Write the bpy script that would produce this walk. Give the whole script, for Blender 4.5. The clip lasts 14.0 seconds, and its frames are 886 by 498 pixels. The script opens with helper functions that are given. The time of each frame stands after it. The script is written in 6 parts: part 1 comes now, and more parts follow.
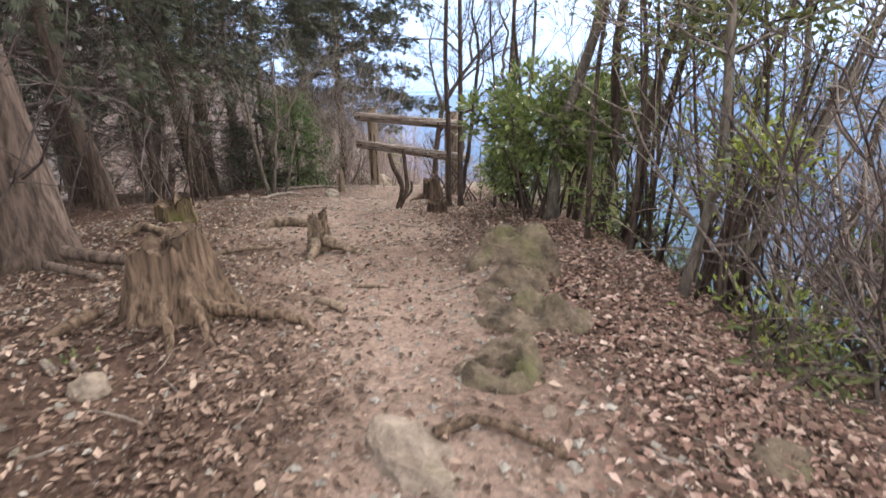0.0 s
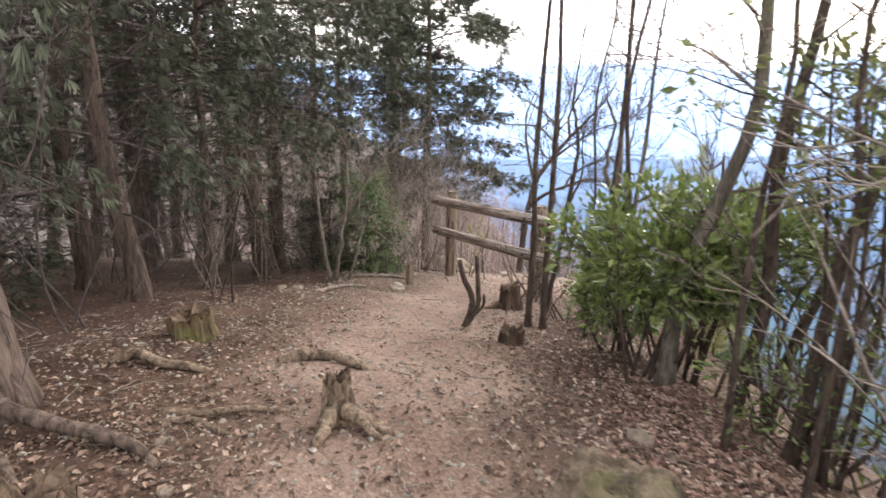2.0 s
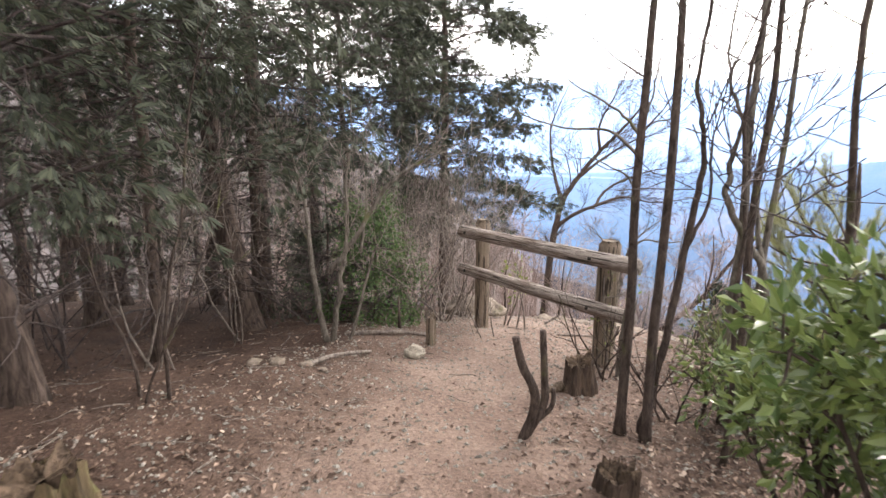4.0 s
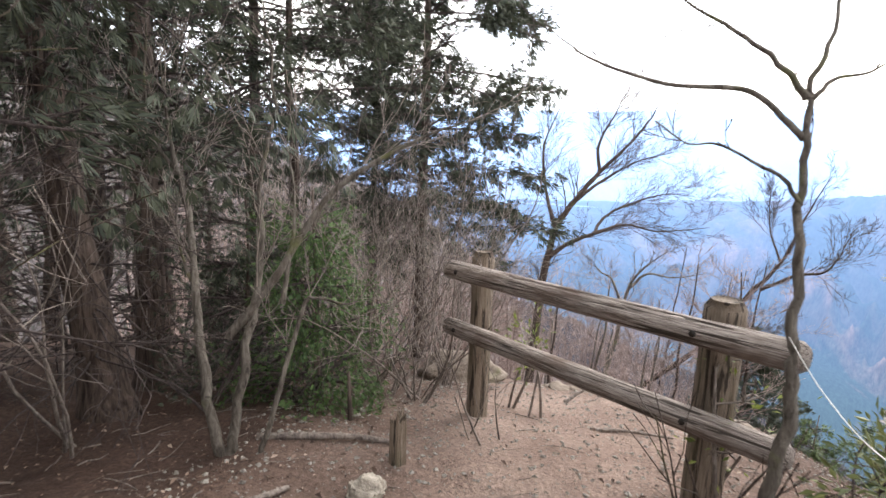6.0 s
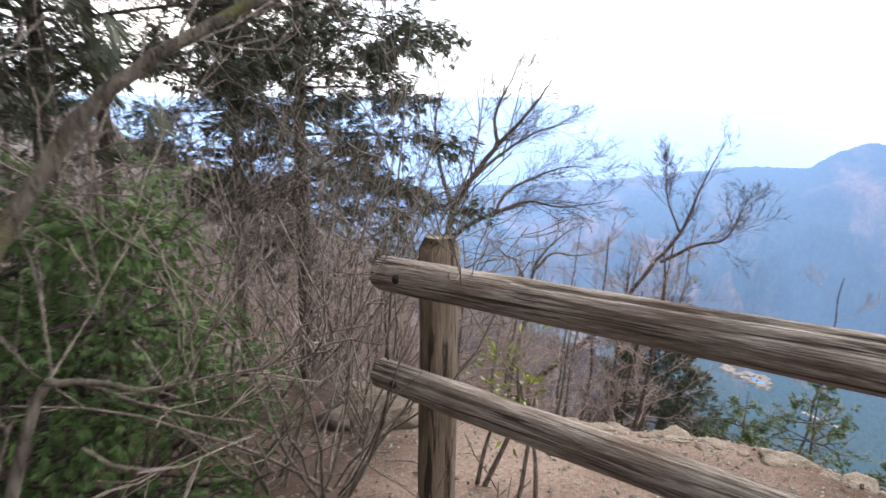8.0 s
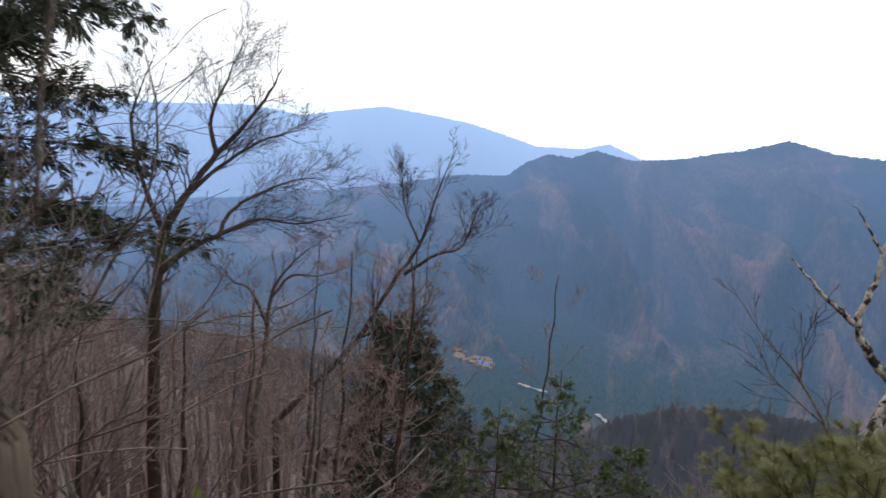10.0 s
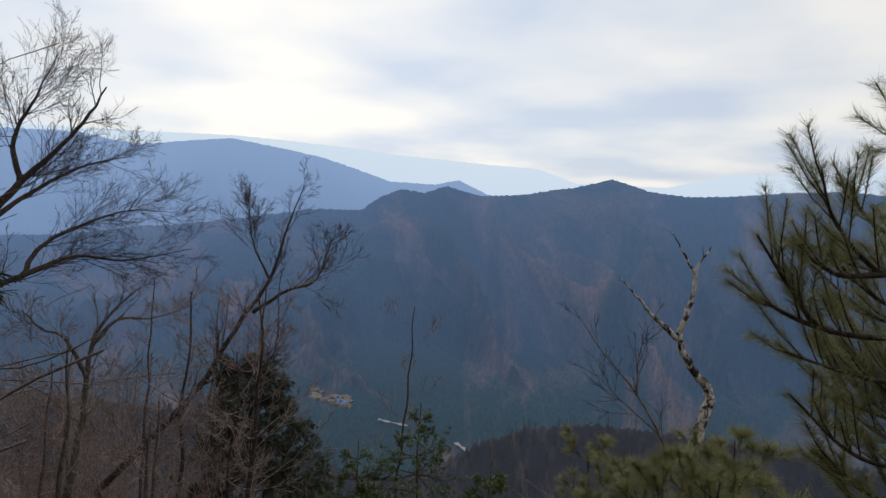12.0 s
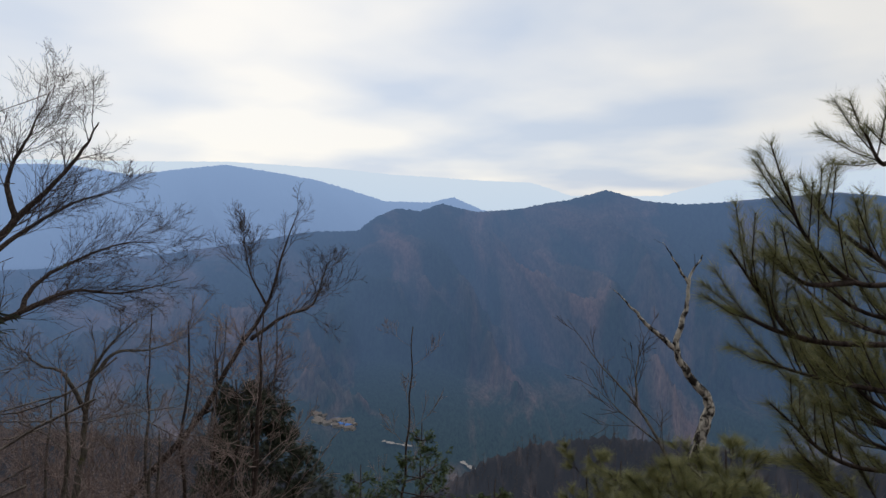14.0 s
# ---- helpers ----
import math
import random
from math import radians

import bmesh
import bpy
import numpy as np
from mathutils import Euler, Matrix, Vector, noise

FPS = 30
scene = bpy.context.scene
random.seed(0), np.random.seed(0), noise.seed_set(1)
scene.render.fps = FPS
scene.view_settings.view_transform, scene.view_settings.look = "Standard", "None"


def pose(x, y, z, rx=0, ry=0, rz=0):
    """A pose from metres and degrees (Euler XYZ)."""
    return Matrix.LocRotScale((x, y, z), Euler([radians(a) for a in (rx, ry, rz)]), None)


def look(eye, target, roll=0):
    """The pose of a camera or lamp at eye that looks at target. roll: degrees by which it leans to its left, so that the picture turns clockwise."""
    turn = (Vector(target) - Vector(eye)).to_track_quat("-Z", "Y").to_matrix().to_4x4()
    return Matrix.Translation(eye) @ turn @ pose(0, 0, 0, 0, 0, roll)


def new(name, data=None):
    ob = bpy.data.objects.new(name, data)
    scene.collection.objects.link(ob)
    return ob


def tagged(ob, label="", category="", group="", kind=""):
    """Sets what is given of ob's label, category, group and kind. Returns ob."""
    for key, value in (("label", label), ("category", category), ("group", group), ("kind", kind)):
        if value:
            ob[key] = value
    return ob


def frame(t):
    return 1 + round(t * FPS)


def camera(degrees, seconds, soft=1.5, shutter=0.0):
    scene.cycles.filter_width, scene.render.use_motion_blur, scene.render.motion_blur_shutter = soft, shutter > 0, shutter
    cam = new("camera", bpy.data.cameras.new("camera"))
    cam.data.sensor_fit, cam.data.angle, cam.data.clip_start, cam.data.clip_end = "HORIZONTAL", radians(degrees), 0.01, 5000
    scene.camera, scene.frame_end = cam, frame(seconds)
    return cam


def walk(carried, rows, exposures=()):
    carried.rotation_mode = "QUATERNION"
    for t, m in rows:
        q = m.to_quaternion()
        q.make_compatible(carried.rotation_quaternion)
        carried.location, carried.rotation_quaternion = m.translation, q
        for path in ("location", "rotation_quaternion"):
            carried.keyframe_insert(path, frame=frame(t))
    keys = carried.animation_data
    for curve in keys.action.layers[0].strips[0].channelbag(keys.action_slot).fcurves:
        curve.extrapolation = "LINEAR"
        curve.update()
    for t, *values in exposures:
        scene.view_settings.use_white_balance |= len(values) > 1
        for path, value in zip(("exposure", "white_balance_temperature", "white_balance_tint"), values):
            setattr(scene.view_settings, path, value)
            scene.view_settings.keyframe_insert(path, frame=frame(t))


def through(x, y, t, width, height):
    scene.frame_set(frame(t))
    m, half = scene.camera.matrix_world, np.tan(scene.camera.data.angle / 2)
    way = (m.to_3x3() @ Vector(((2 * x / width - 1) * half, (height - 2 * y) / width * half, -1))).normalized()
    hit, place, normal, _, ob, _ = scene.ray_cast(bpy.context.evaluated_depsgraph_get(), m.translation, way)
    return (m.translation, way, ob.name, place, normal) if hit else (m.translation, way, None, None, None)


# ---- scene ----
cam = camera(75.4, 14.0, 1.5, 0.3)
PATH = [
    (0, (0.403, 0.743, 2.256), (0.292, 2.606, 1.536), -0.7),
    (0.5, (0.494, 1.035, 2.357), (0.352, 2.922, 1.711), -0.7),
    (1, (0.496, 1.364, 2.392), (0.322, 3.268, 1.806), 1.0),
    (1.5, (0.533, 1.636, 2.435), (0.265, 3.542, 1.89), 0.9),
    (2, (0.383, 1.907, 2.426), (-0.031, 3.792, 1.904), 1.4),
    (2.2, (0.294, 2.035, 2.437), (-0.159, 3.913, 1.922), 1.9),
    (4.3, (-0.25, 3.887, 2.158), (-0.698, 5.784, 1.711), -0.1),
    (4.5, (-0.302, 4.108, 2.093), (-0.732, 6.013, 1.658), 0.0),
    (5, (-0.342, 4.7, 2.02), (-0.74, 6.617, 1.614), 0.5),
    (5.5, (-0.537, 5.157, 1.987), (-0.924, 7.079, 1.59), 1.8),
    (6, (-0.694, 5.632, 1.906), (-1.076, 7.558, 1.527), 2.0),
    (6.5, (-0.853, 6.012, 1.888), (-1.24, 7.936, 1.503), 1.7),
    (7, (-0.953, 6.455, 1.759), (-1.301, 8.387, 1.392), 0.1),
    (7.5, (-1.0, 6.863, 1.69), (-1.201, 8.814, 1.301), -0.9),
    (8, (-1.201, 7.35, 1.552), (-1.162, 9.31, 1.141), 0.9),
    (8.5, (-1.273, 7.785, 1.522), (-0.95, 9.709, 1.09), 1.0),
    (9, (-1.227, 8.082, 1.544), (-0.736, 9.974, 1.122), 1.3),
    (9.2, (-1.157, 8.214, 1.551), (-0.584, 10.084, 1.132), 1.3),
    (11.5, (-0.77, 8.732, 1.435), (0.516, 10.248, 1.218), 2.6),
    (12, (-0.794, 8.733, 1.449), (0.525, 10.22, 1.228), 2.4),
    (12.5, (-0.768, 8.733, 1.467), (0.56, 10.211, 1.244), 1.5),
    (13, (-0.815, 8.7, 1.484), (0.516, 10.179, 1.277), 1.0),
    (13.5, (-0.832, 8.676, 1.494), (0.499, 10.157, 1.31), 0.6),
    (14, (-0.801, 8.646, 1.494), (0.528, 10.132, 1.333), 0.0),
]
# ---- light and air ----
EXPOSURES = [(0.0, 1.97, 6850, 12), (0.6, 1.97, 6900, 12), (2.0, 2.06, 6950, 12), (4.5, 2.15, 6800, 11), (6.0, 1.95, 6600, 10), (7.0, 1.95, 6600, 10),
             (7.5, 1.88, 6600, 10), (9.0, 1.22, 6550, 10), (11.4, -0.34, 6450, 9), (12.5, -0.37, 6450, 9), (14.0, -0.44, 6450, 9)]
walk(cam, [(t, look(eye, target, roll)) for t, eye, target, roll in PATH], EXPOSURES)

SUN_AZIMUTH, SUN_HEIGHT = 22.0, 32.0
sun = new("sun", bpy.data.lights.new("sun", "SUN"))
sun.data.energy, sun.data.angle, sun.data.color = 1.0, radians(25), (1.0, 0.96, 0.9)
sun.matrix_world = look((30 * math.sin(radians(SUN_AZIMUTH)), 30 * math.cos(radians(SUN_AZIMUTH)), 30 * math.tan(radians(SUN_HEIGHT))), (0, 0, 0))

world = bpy.data.worlds.new("overcast_sky")
scene.world = world
world.use_nodes = True


def overcast(nt):
    """A grey and white cloud deck with thin blue gaps over a physical sky."""
    N, L = nt.nodes, nt.links
    N.clear()
    sky = N.new("ShaderNodeTexSky")
    sky.sky_type, sky.sun_disc = "NISHITA", False
    sky.sun_elevation, sky.sun_rotation = radians(SUN_HEIGHT), radians(SUN_AZIMUTH)
    dim = N.new("ShaderNodeVectorMath")
    dim.operation = "SCALE"
    dim.inputs[3].default_value = 0.10
    L.new(sky.outputs[0], dim.inputs[0])
    co = N.new("ShaderNodeTexCoord")
    sep = N.new("ShaderNodeSeparateXYZ")
    L.new(co.outputs["Generated"], sep.inputs[0])
    up = N.new("ShaderNodeMath")
    up.operation = "ADD"
    up.inputs[1].default_value = 0.16
    L.new(sep.outputs[2], up.inputs[0])
    lim = N.new("ShaderNodeMath")
    lim.operation = "MAXIMUM"
    lim.inputs[1].default_value = 0.05
    L.new(up.outputs[0], lim.inputs[0])
    flat = N.new("ShaderNodeVectorMath")
    flat.operation = "DIVIDE"
    L.new(co.outputs["Generated"], flat.inputs[0])
    L.new(lim.outputs[0], flat.inputs[1])
    n1 = N.new("ShaderNodeTexNoise")
    n1.inputs["Scale"].default_value, n1.inputs["Detail"].default_value, n1.inputs["Roughness"].default_value = 0.95, 4, 0.42
    L.new(flat.outputs[0], n1.inputs["Vector"])
    r1 = N.new("ShaderNodeValToRGB")
    r1.color_ramp.elements[0].position, r1.color_ramp.elements[0].color = 0.34, (0.66, 0.74, 0.88, 1)
    r1.color_ramp.elements[1].position, r1.color_ramp.elements[1].color = 0.62, (1.04, 1.01, 0.97, 1)
    L.new(n1.outputs["Fac"], r1.inputs[0])
    gain = N.new("ShaderNodeVectorMath")
    gain.operation = "SCALE"
    gain.inputs[3].default_value = 1.75
    L.new(r1.outputs[0], gain.inputs[0])
    way = N.new("ShaderNodeVectorMath")
    way.operation = "DOT_PRODUCT"
    h = radians(14)
    way.inputs[1].default_value = (math.sin(radians(SUN_AZIMUTH)) * math.cos(h), math.cos(radians(SUN_AZIMUTH)) * math.cos(h), math.sin(h))
    L.new(co.outputs["Generated"], way.inputs[0])
    veil = N.new("ShaderNodeMapRange")
    for i, v in ((1, 0.60), (2, 1.0), (3, 1.14), (4, 1.27)):
        veil.inputs[i].default_value = v
    L.new(way.outputs["Value"], veil.inputs[0])
    L.new(veil.outputs[0], gain.inputs[3])
    mix = N.new("ShaderNodeMix")
    mix.data_type = "RGBA"
    mix.inputs[0].default_value = 0.9
    L.new(dim.outputs[0], mix.inputs[6])
    L.new(gain.outputs[0], mix.inputs[7])
    bg = N.new("ShaderNodeBackground")
    bg.inputs[1].default_value = 1.0
    L.new(mix.outputs[2], bg.inputs[0])
    L.new(bg.outputs[0], N.new("ShaderNodeOutputWorld").inputs[0])


overcast(world.node_tree)


# ---- materials ----
class Nodes:
    """A short way to write a node material."""

    def __init__(self, name, rough=0.8, spec=0.3):
        self.m = bpy.data.materials.new(name)
        self.m.use_nodes = True
        self.nt = self.m.node_tree
        self.b = self.nt.nodes["Principled BSDF"]
        self.b.inputs["Roughness"].default_value = rough
        self.b.inputs["Specular IOR Level"].default_value = spec

    def add(self, kind, **values):
        n = self.nt.nodes.new(kind)
        for k, v in values.items():
            n.inputs[k].default_value = v
        return n

    def link(self, a, b):
        self.nt.links.new(a, b)

    def coords(self, scale=(1, 1, 1), source="Object"):
        c = self.add("ShaderNodeTexCoord")
        m = self.add("ShaderNodeMapping", Scale=scale)
        self.link(c.outputs[source], m.inputs["Vector"])
        return m.outputs[0]

    def noise(self, scale, detail=4, rough=0.55, vec=None, warp=0.0):
        n = self.add("ShaderNodeTexNoise", Scale=scale, Detail=detail, Roughness=rough, Distortion=warp)
        self.link(vec if vec else self.coords(), n.inputs["Vector"])
        return n.outputs["Fac"]

    def cells(self, scale, vec=None):
        n = self.add("ShaderNodeTexVoronoi", Scale=scale)
        self.link(vec if vec else self.coords(), n.inputs["Vector"])
        return n

    def ramp(self, fac, *stops):
        r = self.add("ShaderNodeValToRGB")
        e = r.color_ramp.elements
        while len(e) < len(stops):
            e.new(0.5)
        for i, (p, c) in enumerate(stops):
            e[i].position, e[i].color = p, (*c, 1) if len(c) == 3 else c
        self.link(fac, r.inputs[0])
        return r.outputs[0]

    def mix(self, fac, a, b, mode="MIX"):
        m = self.add("ShaderNodeMix")
        m.data_type, m.blend_type = "RGBA", mode
        for sock, v in ((0, fac), (6, a), (7, b)):
            if isinstance(v, (int, float)):
                m.inputs[sock].default_value = v
            elif isinstance(v, tuple):
                m.inputs[sock].default_value = (*v, 1)
            else:
                self.link(v, m.inputs[sock])
        return m.outputs[2]

    def colour(self, c):
        self.link(c, self.b.inputs["Base Color"])
        return self

    def bump(self, height, strength=0.5, distance=0.02):
        b = self.add("ShaderNodeBump", Strength=strength, Distance=distance)
        self.link(height, b.inputs["Height"])
        self.link(b.outputs[0], self.b.inputs["Normal"])
        return self

    def island(self):
        return self.add("ShaderNodeNewGeometry").outputs["Random Per Island"]

    def per_object(self):
        return self.add("ShaderNodeObjectInfo").outputs["Random"]

    def translucent(self, colour, amount):
        """Thin leaves let some light through."""
        t = self.add("ShaderNodeBsdfTranslucent")
        if isinstance(colour, tuple):
            t.inputs[0].default_value = (*colour, 1)
        else:
            self.link(colour, t.inputs[0])
        mx = self.add("ShaderNodeMixShader", Fac=amount)
        self.link(self.b.outputs[0], mx.inputs[1])
        self.link(t.outputs[0], mx.inputs[2])
        self.link(mx.outputs[0], self.nt.nodes["Material Output"].inputs[0])
        return self


def make_soil():
    n = Nodes("trodden_soil", 0.95, 0.15)
    worn = n.add("ShaderNodeAttribute")
    worn.attribute_name = "worn"
    big = n.noise(1.3, 5)
    fine = n.noise(34, 6, 0.7)
    grit = n.cells(70)
    damp = n.ramp(big, (0.3, (0.052, 0.033, 0.026)), (0.7, (0.115, 0.074, 0.058)))
    sand = n.ramp(big, (0.3, (0.150, 0.102, 0.083)), (0.7, (0.275, 0.207, 0.175)))
    c = n.mix(worn.outputs["Fac"], damp, sand)
    c = n.mix(0.75, c, n.ramp(fine, (0.28, (0.42, 0.40, 0.38)), (0.72, (1.3, 1.28, 1.25))), "MULTIPLY")
    c = n.mix(0.5, c, n.ramp(grit.outputs["Color"], (0.2, (0.55, 0.52, 0.5)), (0.9, (1.35, 1.32, 1.3))), "MULTIPLY")
    wood = n.add("ShaderNodeAttribute")
    wood.attribute_name = "wooded"
    floor = n.ramp(n.noise(0.9, 9, 0.75), (0.3, (0.036, 0.026, 0.022)), (0.7, (0.155, 0.112, 0.095)))
    c = n.mix(wood.outputs["Fac"], c, floor)
    h = n.mix(0.5, fine, n.noise(90, 3))
    return n.colour(c).bump(h, 0.9, 0.03).m


def make_bark(name, dark, light, stretch=(1, 1, 0.18), scale=26, moss=0.0, sharp=0.17):
    n = Nodes(name, 0.92, 0.15)
    v = n.coords(stretch)
    ridges = n.noise(scale, 5, 0.65, v, 0.6)
    c = n.ramp(ridges, (0.5 - sharp, dark), (0.5 + sharp, light))
    c = n.mix(0.45, c, n.ramp(n.noise(3.1, 3), (0.3, (0.55, 0.55, 0.55)), (0.75, (1.35, 1.33, 1.28))), "MULTIPLY")
    if moss:
        c = n.mix(n.ramp(n.noise(5.5, 5), (0.62 - 0.2 * moss, (0, 0, 0)), (0.78 - 0.2 * moss, (0.85, 0.85, 0.85))), c, (0.115, 0.12, 0.045))
    return n.colour(c).bump(ridges, 0.9, 0.03).m


def make_leaf(name, dark, light, rough=0.45, through=0.25, spec=0.5):
    n = Nodes(name, rough, spec)
    c = n.ramp(n.island(), (0.0, dark), (1.0, light))
    c = n.mix(0.4, c, n.ramp(n.noise(2.2, 2), (0.3, (0.6, 0.62, 0.6)), (0.7, (1.25, 1.2, 1.1))), "MULTIPLY")
    return n.colour(c).translucent(c, through).m


def make_litter(name, *tones):
    n = Nodes(name, 0.8, 0.25)
    c = n.ramp(n.island(), *zip((0.0, 0.45, 0.75, 0.93, 1.0), tones))
    c = n.mix(0.35, c, n.ramp(n.noise(45, 3), (0.3, (0.6, 0.6, 0.6)), (0.7, (1.2, 1.2, 1.2))), "MULTIPLY")
    return n.colour(c).translucent(c, 0.12).m


def make_rock(name, dark, light, moss=0.3):
    n = Nodes(name, 0.9, 0.2)
    v = n.coords((1, 1, 2.2))
    a = n.noise(7, 7, 0.62, v, 0.4)
    c = n.ramp(a, (0.3, dark), (0.7, light))
    c = n.mix(0.55, c, n.ramp(n.noise(40, 5, 0.7), (0.3, (0.5, 0.5, 0.5)), (0.7, (1.3, 1.3, 1.3))), "MULTIPLY")
    if moss:
        c = n.mix(n.ramp(n.noise(4.2, 6, 0.6), (0.62 - 0.25 * moss, (0, 0, 0)), (0.8 - 0.25 * moss, (0.8, 0.8, 0.8))), c, (0.095, 0.092, 0.042))
    return n.colour(c).bump(n.mix(0.5, a, n.noise(55, 4)), 0.8, 0.04).m


def make_weathered(name, dark, light, stain, along=(0.05, 1, 1)):
    """Old round timber with grain, drying cracks and green stain."""
    n = Nodes(name, 0.85, 0.2)
    v = n.coords(along)
    grain = n.noise(170, 6, 0.7, v, 0.3)
    crack = n.noise(48, 4, 0.55, n.coords((along[0] * 0.6, along[1], along[2])), 0.8)
    c = n.ramp(grain, (0.32, dark), (0.68, light))
    c = n.mix(n.ramp(crack, (0.40, (0.95, 0.95, 0.95)), (0.46, (0, 0, 0))), c, (0.035, 0.026, 0.02))
    c = n.mix(n.ramp(n.noise(9.0, 5, 0.6, n.coords(tuple(0.3 + 0.7 * k for k in along))), (0.50, (0, 0, 0)), (0.70, (0.8, 0.8, 0.8))), c, stain)
    c = n.mix(0.35, c, n.ramp(n.noise(2.0, 3), (0.3, (0.6, 0.6, 0.6)), (0.7, (1.25, 1.25, 1.25))), "MULTIPLY")
    return n.colour(c).bump(n.mix(0.5, grain, crack), 1.0, 0.02).m


def make_distance(name, dark, brown, haze_glow, clear, scale=1.0):
    """Far wooded slope with blue haze painted on as emission."""
    n = Nodes(name, 1.0, 0.0)
    lay = n.add("ShaderNodeAttribute")
    lay.attribute_name = "lay"
    v = lay.outputs["Vector"]
    soft = n.add("ShaderNodeMapping", Scale=(1, 1, 0.3))
    n.link(v, soft.inputs["Vector"])
    patch = n.noise(1.15 * scale, 9, 0.6, soft.outputs[0], 0.8)
    sep = n.add("ShaderNodeSeparateXYZ")
    n.link(v, sep.inputs[0])
    spur = n.add("ShaderNodeMath")
    spur.operation = "MULTIPLY_ADD"
    spur.inputs[1].default_value, spur.inputs[2].default_value = -0.08, 0.02
    n.link(sep.outputs[2], spur.inputs[0])
    both = n.add("ShaderNodeMath")
    n.link(patch, both.inputs[0])
    n.link(spur.outputs[0], both.inputs[1])
    c = n.ramp(both.outputs[0], (0.50, dark), (0.66, brown))
    c = n.mix(0.7, c, n.ramp(n.noise(26.0 * scale, 8, 0.75, v), (0.3, (0.35, 0.35, 0.35)), (0.7, (1.6, 1.6, 1.6))), "MULTIPLY")
    n.colour(c)
    # one even haze colour glows over the slope, stronger with distance from the origin
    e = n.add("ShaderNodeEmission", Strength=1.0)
    e.inputs[0].default_value = (*haze_glow, 1)
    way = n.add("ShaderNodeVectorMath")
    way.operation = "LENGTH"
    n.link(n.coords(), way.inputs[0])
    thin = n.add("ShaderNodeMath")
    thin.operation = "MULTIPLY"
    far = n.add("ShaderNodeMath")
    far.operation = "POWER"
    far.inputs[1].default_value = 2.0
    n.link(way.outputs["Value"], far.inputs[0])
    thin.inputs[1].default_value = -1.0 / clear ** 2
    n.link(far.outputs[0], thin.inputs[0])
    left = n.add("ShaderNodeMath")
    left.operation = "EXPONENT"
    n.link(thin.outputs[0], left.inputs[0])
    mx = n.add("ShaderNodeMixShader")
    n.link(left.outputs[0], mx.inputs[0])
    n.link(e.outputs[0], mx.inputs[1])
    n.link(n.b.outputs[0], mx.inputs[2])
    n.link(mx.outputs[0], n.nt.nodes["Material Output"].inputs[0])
    return n.m


def make_far(name, dark, brown, thick=1.0, veil=(0.81, 0.92, 1.11)):
    """Far wooded slope; blue haze that thickens with distance is painted as emission."""
    n = Nodes(name, 1.0, 0.0)
    lay = n.add("ShaderNodeAttribute")
    lay.attribute_name = "lay"
    v = lay.outputs["Vector"]
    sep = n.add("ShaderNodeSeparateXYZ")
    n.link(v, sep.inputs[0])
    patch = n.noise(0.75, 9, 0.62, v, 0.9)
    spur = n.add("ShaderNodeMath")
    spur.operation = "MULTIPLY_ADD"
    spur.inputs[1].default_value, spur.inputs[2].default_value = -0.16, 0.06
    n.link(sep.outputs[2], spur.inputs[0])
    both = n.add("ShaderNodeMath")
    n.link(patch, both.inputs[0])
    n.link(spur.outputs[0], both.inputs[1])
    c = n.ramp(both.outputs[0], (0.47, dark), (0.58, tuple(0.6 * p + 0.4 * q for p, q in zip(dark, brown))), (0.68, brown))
    c = n.mix(0.75, c, n.ramp(n.noise(22.0, 6, 0.75, v), (0.3, (0.3, 0.3, 0.3)), (0.7, (1.7, 1.7, 1.7))), "MULTIPLY")
    n.colour(c)
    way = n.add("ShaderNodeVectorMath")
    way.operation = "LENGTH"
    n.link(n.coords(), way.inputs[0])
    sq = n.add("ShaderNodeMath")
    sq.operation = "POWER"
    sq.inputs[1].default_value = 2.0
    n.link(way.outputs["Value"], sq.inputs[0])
    # haze colour per channel, growing with distance, emitted by the slope itself
    haze_glow = n.add("ShaderNodeCombineXYZ")
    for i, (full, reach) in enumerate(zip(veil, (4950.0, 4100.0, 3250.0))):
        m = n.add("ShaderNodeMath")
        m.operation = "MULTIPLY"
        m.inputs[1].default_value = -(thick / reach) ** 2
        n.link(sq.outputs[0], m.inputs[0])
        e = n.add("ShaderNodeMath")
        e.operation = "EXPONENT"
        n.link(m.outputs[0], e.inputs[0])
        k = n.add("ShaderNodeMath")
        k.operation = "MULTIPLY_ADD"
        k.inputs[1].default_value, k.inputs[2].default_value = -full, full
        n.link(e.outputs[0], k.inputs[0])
        n.link(k.outputs[0], haze_glow.inputs[i])
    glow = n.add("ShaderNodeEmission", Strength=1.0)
    n.link(haze_glow.outputs[0], glow.inputs[0])
    # the slope's own colour fades with distance to imitate haze in front
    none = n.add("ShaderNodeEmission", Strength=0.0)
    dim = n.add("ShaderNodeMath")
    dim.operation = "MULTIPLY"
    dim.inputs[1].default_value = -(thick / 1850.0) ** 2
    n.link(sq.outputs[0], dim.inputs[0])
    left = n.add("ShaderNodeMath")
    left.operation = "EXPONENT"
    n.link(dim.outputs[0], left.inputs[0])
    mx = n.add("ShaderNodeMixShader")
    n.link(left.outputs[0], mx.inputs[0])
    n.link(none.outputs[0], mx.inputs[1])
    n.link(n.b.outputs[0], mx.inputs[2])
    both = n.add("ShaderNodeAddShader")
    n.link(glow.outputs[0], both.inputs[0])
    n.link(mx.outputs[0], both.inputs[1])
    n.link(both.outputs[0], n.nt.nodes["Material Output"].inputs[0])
    return n.m


